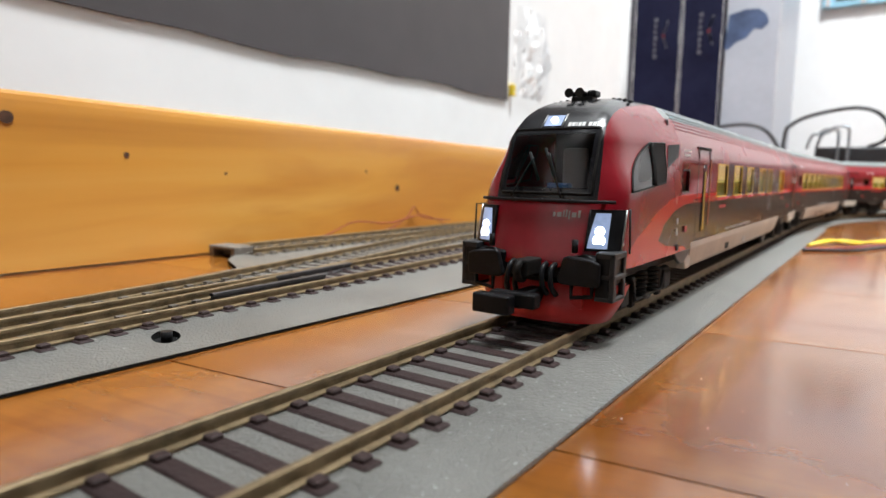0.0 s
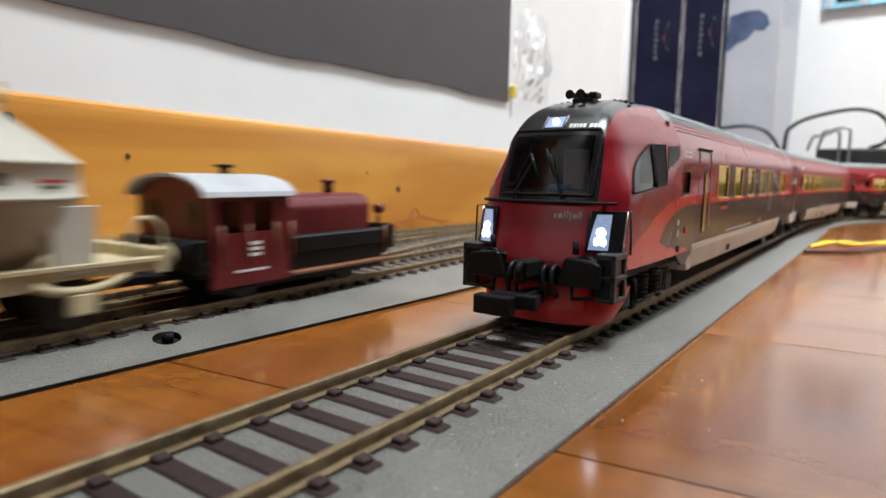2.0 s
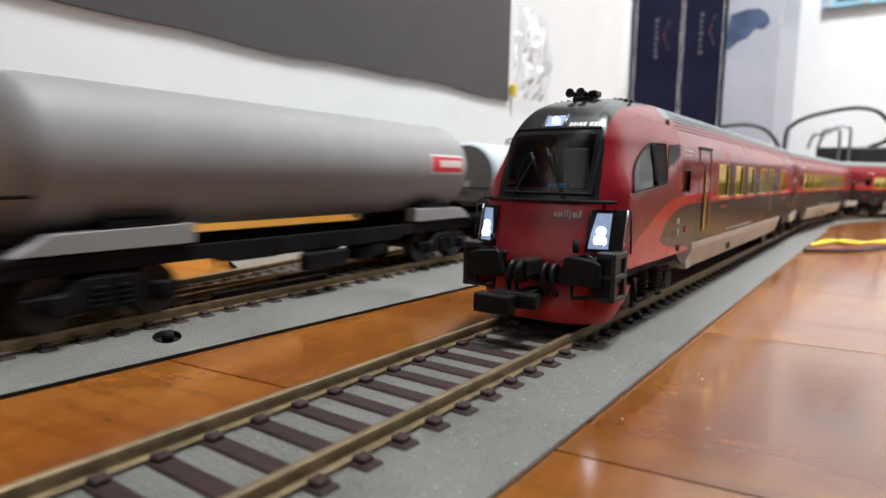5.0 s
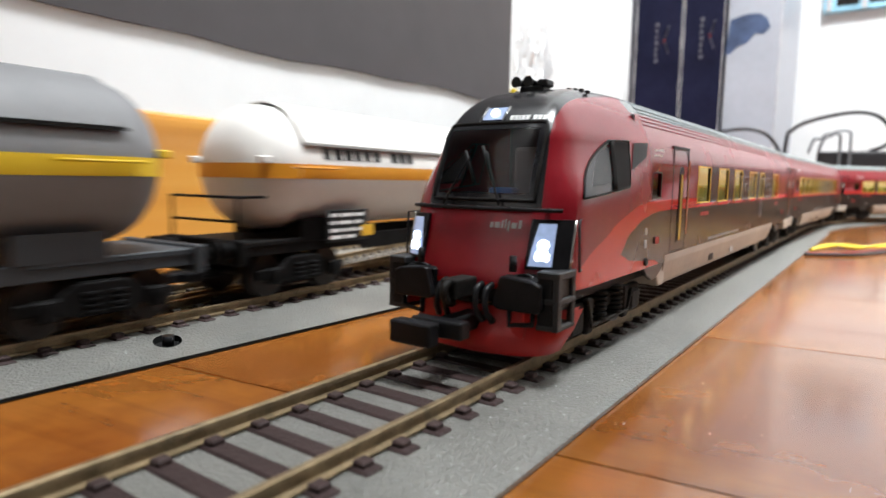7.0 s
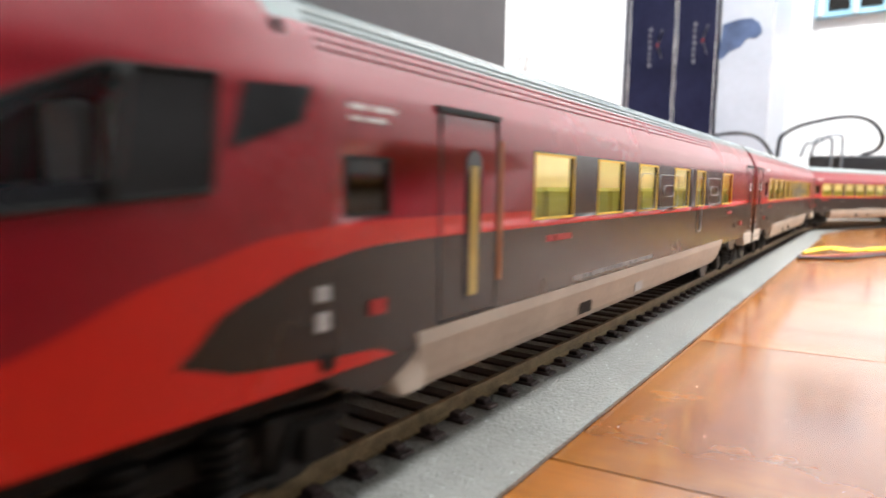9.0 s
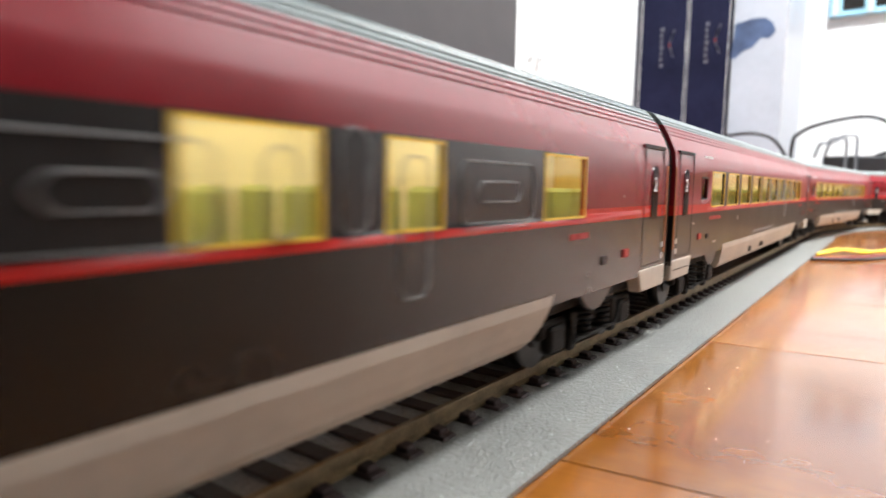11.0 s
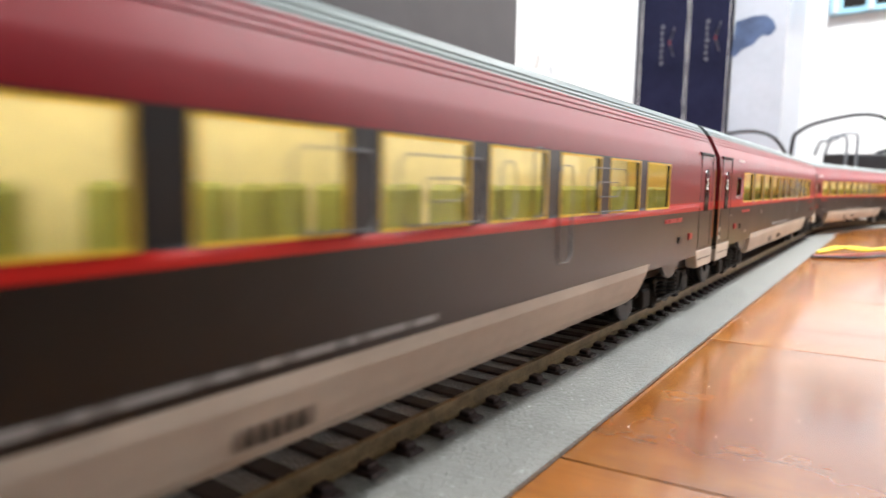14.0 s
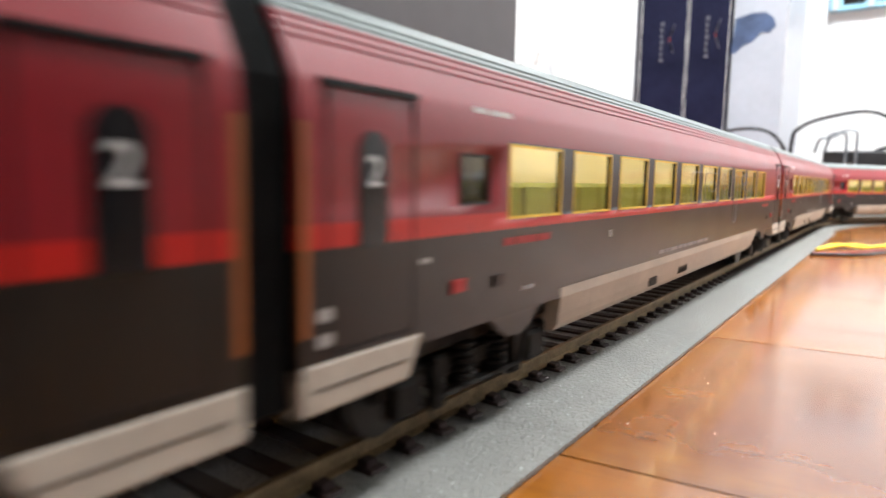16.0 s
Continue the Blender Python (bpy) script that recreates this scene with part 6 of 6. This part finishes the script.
def carton(label, x0, x1, y0, y1, h, mat, lean=0.0, emblem=False):
    t = empty("carton", label, "box", "boxes by the wall")
    w, d = (x1 - x0) / 2, (y1 - y0) / 2
    bm = bmesh.new()
    bbox(bm, -w, w, -d, d, 0, h, r=1.2, seg=2)
    part("card_body", bm, mat, t)
    for s in (-1, 1):
        bm = bmesh.new()
        rng = random.Random(int(x0 * 7 + s))
        inner = [(s * (w - 0.3 - 0.9 * rng.random() ** 2), i * h / 60) for i in range(61)]
        prism(bm, [(s * (w + 0.15), 0), (s * (w + 0.15), h)] + inner[::-1], "y", -d - 0.25, -d + 0.8)
        part("worn_edge", bm, M_CARD, t, "pale scuffed card edge")
    if emblem:
        for k in range(7):
            bm = bmesh.new()
            box(bm, 0 - 4.5, 0 - (0.8 if k % 3 else -0.6), -d - 0.3, -d + 0.2, 262 - k * 8.6, 267 - k * 8.6)
            part("print_bar", bm, M_FAINT, t)
        for k in range(4):
            bm = bmesh.new()
            prism(bm, [(9, 244 + k), (14 - k, 262 - k * 3), (16 - k, 262 - k * 3), (11, 244 + k)], "y", -d - 0.3, -d + 0.1)
            part("emblem_bar", bm, M_FAINT, t)
            bm = bmesh.new()
            prism(bm, [(9, 238 - k), (14 - k, 222 + k * 3), (16 - k, 222 + k * 3), (11, 238 - k)], "y", -d - 0.3, -d + 0.1)
            part("emblem_bar", bm, M_FAINT, t)
        bm = bmesh.new()
        bbox(bm, 7.5, 10.5, -d - 0.35, -d + 0.1, 238.5, 243.5, r=0.1, seg=1)
        part("emblem_dot", bm, M_EMBLEM_RED, t)
    t.matrix_basis = pose((x0 + x1) / 2 * MM, (y0 + y1) / 2 * MM, 0, 0, lean, 0)
    return t


def polyline_path(pts):
    pts = [(p.x, p.y) for p in smooth_line([(x, y, 0) for x, y in pts], 10)]
    acc = [0.0]
    for a, b in zip(pts, pts[1:]):
        acc.append(acc[-1] + math.hypot(b[0] - a[0], b[1] - a[1]))

    def path(s):
        s = max(0.0, min(acc[-1] - 1e-6, s))
        i = max(k for k in range(len(acc) - 1) if acc[k] <= s)
        f = (s - acc[i]) / (acc[i + 1] - acc[i])
        (x0, y0), (x1, y1) = pts[i], pts[i + 1]
        return x0 + (x1 - x0) * f, y0 + (y1 - y0) * f, math.atan2(x1 - x0, y1 - y0)
    return path, acc[-1]


def clutter():
    carton("dark navy cardboard model box standing on end", -272, -206, 850, 1050, 420, M_NAVY, emblem=True)
    carton("dark navy cardboard model box with scuffed edges", -203, -149, 850, 1050, 420, M_NAVY, emblem=True)
    g = carton("pale grey card box with torn dark label", -146, -79, 862, 1050, 420, M_GREYBOX)
    bm = bmesh.new()
    rng = random.Random(5)
    outline = [(-34 + 4 * rng.random(), 262), (-10, 262 + 5), (6, 266), (16, 258), (20, 246), (12, 238), (2, 240), (-8, 228), (-20, 224), (-30, 214), (-35, 216)]
    prism(bm, outline, "y", -94.5, -93.8)
    part("torn_label", bm, M_LABEL, g, "dark blue remains of a label")
    c = carton("charcoal cardboard box standing behind the navy ones", -283, -274, 856, 1050, 420, M_SHADOWBOX)
    # socket module above
    t = empty("wall_socket", "light blue wall socket module with dark openings", "socket")
    bm = bmesh.new()
    bbox(bm, -54, 60, 1110, 1120, 312, 380, r=2)
    part("plate", bm, M_SOCKET, t)
    for x0 in (-36, 8):
        bm = bmesh.new()
        bbox(bm, x0, x0 + 30, 1108.5, 1111, 322, 352, r=1)
        part("opening", bm, M_MATT, t)
    for x0 in (-50, -2, 42):
        bm = bmesh.new()
        bbox(bm, x0, x0 + 7, 1107.5, 1111, 314, 344, r=1)
        part("clip", bm, M_CARD, t)
    # power strip with steel hoops and cables
    t = empty("power_strip", "long black power strip lying by the wall", "power strip")
    bm = bmesh.new()
    bbox(bm, -30, 420, 905, 950, 0, 80, r=3)
    part("casing", bm, M_CABLE, t)
    for x0, x1, y, top in ((-14, 9, 896, 106), (-26, -3, 901, 103)):
        bm = bmesh.new()
        tube(bm, smooth_line([(x0 - 14, y + 2, 78), (x0 - 8, y, 96), (x0, y, top - 6), (x0 + 6, y, top), (x1 - 3, y, top), (x1, y, top - 8), (x1, y, 70), (x1, y, 0)], 6), 1.8, 10)
        tagged(part("steel_hoop", bm, M_STEEL), "bent grey steel hoop on the floor", "bracket")
    for pts, r in (([(-70, 905, 0), (-68, 900, 92), (-60, 900, 111), (-36, 900, 123), (10, 900, 131), (38, 900, 124), (52, 903, 104), (48, 910, 88), (30, 915, 80)], 2.6),
                   ([(-150, 846, 0), (-148, 843, 96), (-135, 843, 107), (-104, 843, 108), (-80, 845, 96), (-62, 850, 60), (-50, 850, 0)], 2.4)):
        bm = bmesh.new()
        tube(bm, smooth_line(pts, 8), r, 10)
        tagged(part("cable", bm, M_CABLE), "black rubber cable arching up from the floor", "cable")
    # coloured feeder wires on the tiles
    for mat, label, pts in ((M_YWIRE, "yellow feeder wire on the tiles", [(25, 258, 0.9), (30, 275, 1.2), (38, 286, 2.2), (50, 296, 1.0), (70, 318, 1.6), (120, 330, 0.9)]),
                            (M_YWIRE, "yellow feeder wire on the tiles", [(25, 262, 0.9), (32, 282, 2.2), (44, 284, 1.2), (58, 308, 2.0), (80, 316, 0.9), (125, 340, 0.9)]),
                            (M_RWIRE, "red feeder wire on the tiles", [(25, 238, 0.9), (33, 246, 0.9), (44, 256, 1.4), (58, 292, 1.0), (80, 310, 0.9)]),
                            (M_CABLE, "black feeder wire on the tiles", [(25, 232, 0.9), (34, 238, 0.9), (46, 248, 1.0), (62, 286, 1.0), (84, 300, 0.9)])):
        bm = bmesh.new()
        tube(bm, smooth_line(pts, 8), 0.75, 8)
        tagged(part("wire", bm, mat), label, "wire")
    for pts in ([(-158, 92, 0.6), (-159, 108, 5), (-160, 125, 9), (-160, 150, 7), (-159, 178, 10), (-158, 200, 4)], [(-158, 140, 1), (-160, 165, 9), (-160, 172, 15), (-160, 180, 9), (-158, 205, 6)]):
        bm = bmesh.new()
        tube(bm, smooth_line(pts, 6), 0.35, 6)
        tagged(part("wire", bm, M_RWIRE), "thin red wire lying along the skirting", "wire")
    # crumpled clear bag against the wall
    bm = bmesh.new()
    rows = []
    for i in range(15):
        row = []
        for j in range(13):
            u, v = i / 14, j / 12
            y = 284 + 62 * u * (1 - 0.35 * abs(v - 0.45))
            z = 88 + 62 * v
            d = 5 * math.sin(math.pi * u) * (0.6 + 0.4 * math.sin(math.pi * v)) + 2.0 * noise.noise((u * 6, v * 6, 1.3)) + 1.2 * noise.noise((u * 15, v * 13, 4))
            row.append((-163 + max(0.3, d), y, z))
        rows.append(row)
    grid_sheet(bm, rows, smooth=False)
    M_BAG.node_tree.nodes["Fresnel"].inputs[0].default_value = 1.22
    bag = tagged(part("plastic_bag", bm, M_BAG), "crumpled clear plastic bag hanging on the wall", "bag")
    bm = bmesh.new()
    bbox(bm, -163.6, -160, 281, 285, 88, 96, r=0.6)
    tagged(part("yellow_tag", bm, M_YWIRE), "small yellow tag on the wall", "tag")
    # black disc painting the shade down in the underlay hole, and a black plug
    bm = bmesh.new()
    cyl(bm, (-55.6, -38.4, 0.05), (-55.6, -38.4, 0.2), 4.6, 24)
    hole = tagged(part("hole_shade_disc", bm, M_FOAM_SHADE), "black disc painting the shade in the underlay hole", "hole", kind="structure")
    bm = bmesh.new()
    cyl(bm, (-55.7, -38.2, 0.2), (-55.7, -38.2, BED + 0.7), 1.1, 14)
    tagged(part("plug", bm, M_BLACK), "small black plastic plug in the underlay", "plug")
    # branch tracks behind the freight line
    path, n = polyline_path([(-73.5, -120), (-77, -85), (-82, -53), (-91, 7), (-107, 80), (-117, 128), (-124, 215), (-127, 330)])
    track("track_branch", "branch of a turnout, nickel rails on brown sleepers", path, 0.5, n - 0.5, 0, first=3.0, mat=M_OLD_SLEEPER)
    path, n = polyline_path([(-147, 46), (-147.5, 120), (-148, 200), (-148, 330)])
    track("track_back", "old dusty grey track along the skirting", path, 0.0, n - 0.5, 0, first=1.0, mat=M_OLD_SLEEPER)
    bm = bmesh.new()
    prism(bm, [(-159, 0.2), (-159, 4.4), (-143, 4.4), (-143, 0.2), (-145.5, 0.2), (-145.5, 3.2), (-156, 3.2), (-156, 0.2)], "y", 41, 50, bevel=0.3)
    tagged(part("track_end_block", bm, M_OLD_SLEEPER), "rough brown end of the old track", "buffer stop")
    # check rails and frog of the turnout
    for pts in ([(-73.8, -16, 0), (-74.4, -6, 0), (-75.2, 12, 0), (-75.4, 22, 0)], [(-82.5, 5, 0), (-84.2, 24, 0), (-86.4, 44, 0)]):
        p, n = polyline_path([(x, y) for x, y, _ in pts])
        bm = bmesh.new()
        sweep(bm, [(u * 1.4, v + FOAM) for u, v in rail_profile()], [p(n * i / 12) for i in range(13)])
        tagged(part("check_rail", bm, M_CHECK), "dark check rail of the turnout", "rail", kind="structure")


def dust():
    """Pale flecks that paint in dust and white glints on the underlay and the tiles."""
    rng = random.Random(11)
    bm = bmesh.new()
    for k in range(370):
        if k < 230:
            x, y = rng.uniform(13, 24.0), rng.uniform(-75, 60)
            z = BED - 0.85 * max(0.0, x - 14.6) / 9.6
        elif k < 330:
            x, y = rng.uniform(-61, -47), rng.uniform(-72, 20)
            z = 0.8 + 0.8 * (-46.0 - x) / 16
        else:
            x, y, z = rng.uniform(25, 60), rng.uniform(-60, 70), 0.0
        r = rng.uniform(0.07, 0.2)
        c = [bm.verts.new((x + r * rng.uniform(0.6, 1.3) * math.cos(a), y + r * rng.uniform(0.6, 1.6) * math.sin(a), z + 0.02)) for a in (0.3, 1.7, 3.1, 4.6)]
        top = bm.verts.new((x, y, z + r * rng.uniform(0.5, 1.0)))
        for i in range(4):
            bm.faces.new((c[i], c[(i + 1) % 4], top))
    tagged(part("pale_flecks", bm, M_CARD), "scattered pale flecks, dust and painted glints", "dust", kind="stuff")


dust()
M_OLD_SLEEPER = material("dusty grey-brown sleeper", (0.13, 0.11, 0.09), rough=0.7, var=0.25, scale=200, bump=0.3)
M_CHECK = material("dark check rail", (0.05, 0.045, 0.045), rough=0.5, var=0.2)
clutter()


# ---------------------------------------------------------------- motion
EXPRESS = [(0.0, -1.2), (5.0, -1.2), (6.0, 5.2), (6.5, 12.6), (7.0, 22.6), (7.5, 37.5), (8.0, 56.6), (8.3, 71.0), (8.5, 81.3), (9.0, 108.3), (9.2, 120.0), (10.0, 167.0), (11.3, 252.6), (11.8, 290.2), (12.3, 326.0), (13.0, 379.0), (14.4, 483.6),
           (15.2, 540.0), (16.0, 600.0)]
FREIGHT = [(0.0, -235.0), (1.5, -26.0), (1.8, 14.0), (2.3, 81.0), (2.8, 146.0), (3.3, 208.0), (3.7, 257.0), (4.0, 293.0), (4.2, 316.0), (6.7, 609.0), (7.0, 644.0), (7.2, 667.0), (8.3, 795.0), (8.6, 831.0), (16.0, 1697.0)]


def along(rows, t):
    """Smooth way between rows of (seconds, millimetres)."""
    ts, ds = [r[0] for r in rows], [r[1] for r in rows]
    i = max(0, min(len(ts) - 2, sum(1 for v in ts[1:-1] if v <= t)))
    def slope(k):
        if k == 0 or k == len(ts) - 1:
            j = min(k, len(ts) - 2)
            return (ds[j + 1] - ds[j]) / (ts[j + 1] - ts[j])
        a, b = (ds[k] - ds[k - 1]) / (ts[k] - ts[k - 1]), (ds[k + 1] - ds[k]) / (ts[k + 1] - ts[k])
        return 0.0 if a * b <= 0 else 2 * a * b / (a + b)
    h = ts[i + 1] - ts[i]
    u = (t - ts[i]) / h
    m0, m1 = slope(i) * h, slope(i + 1) * h
    return (2 * u ** 3 - 3 * u * u + 1) * ds[i] + (u ** 3 - 2 * u * u + u) * m0 + (3 * u * u - 2 * u ** 3) * ds[i + 1] + (u ** 3 - u * u) * m1


def motions():
    times = [i * 0.25 for i in range(65)]
    for k, c in enumerate(COACHES):
        walk(c, [(t, on_path(near_path, 132.0 + 264.0 * k - along(EXPRESS, t), 98.0)) for t in times])
    for thing, middle, base in WAGONS:
        walk(thing, [(t, on_path(far_path, along(FREIGHT, t) + middle, base)) for t in times])


motions()
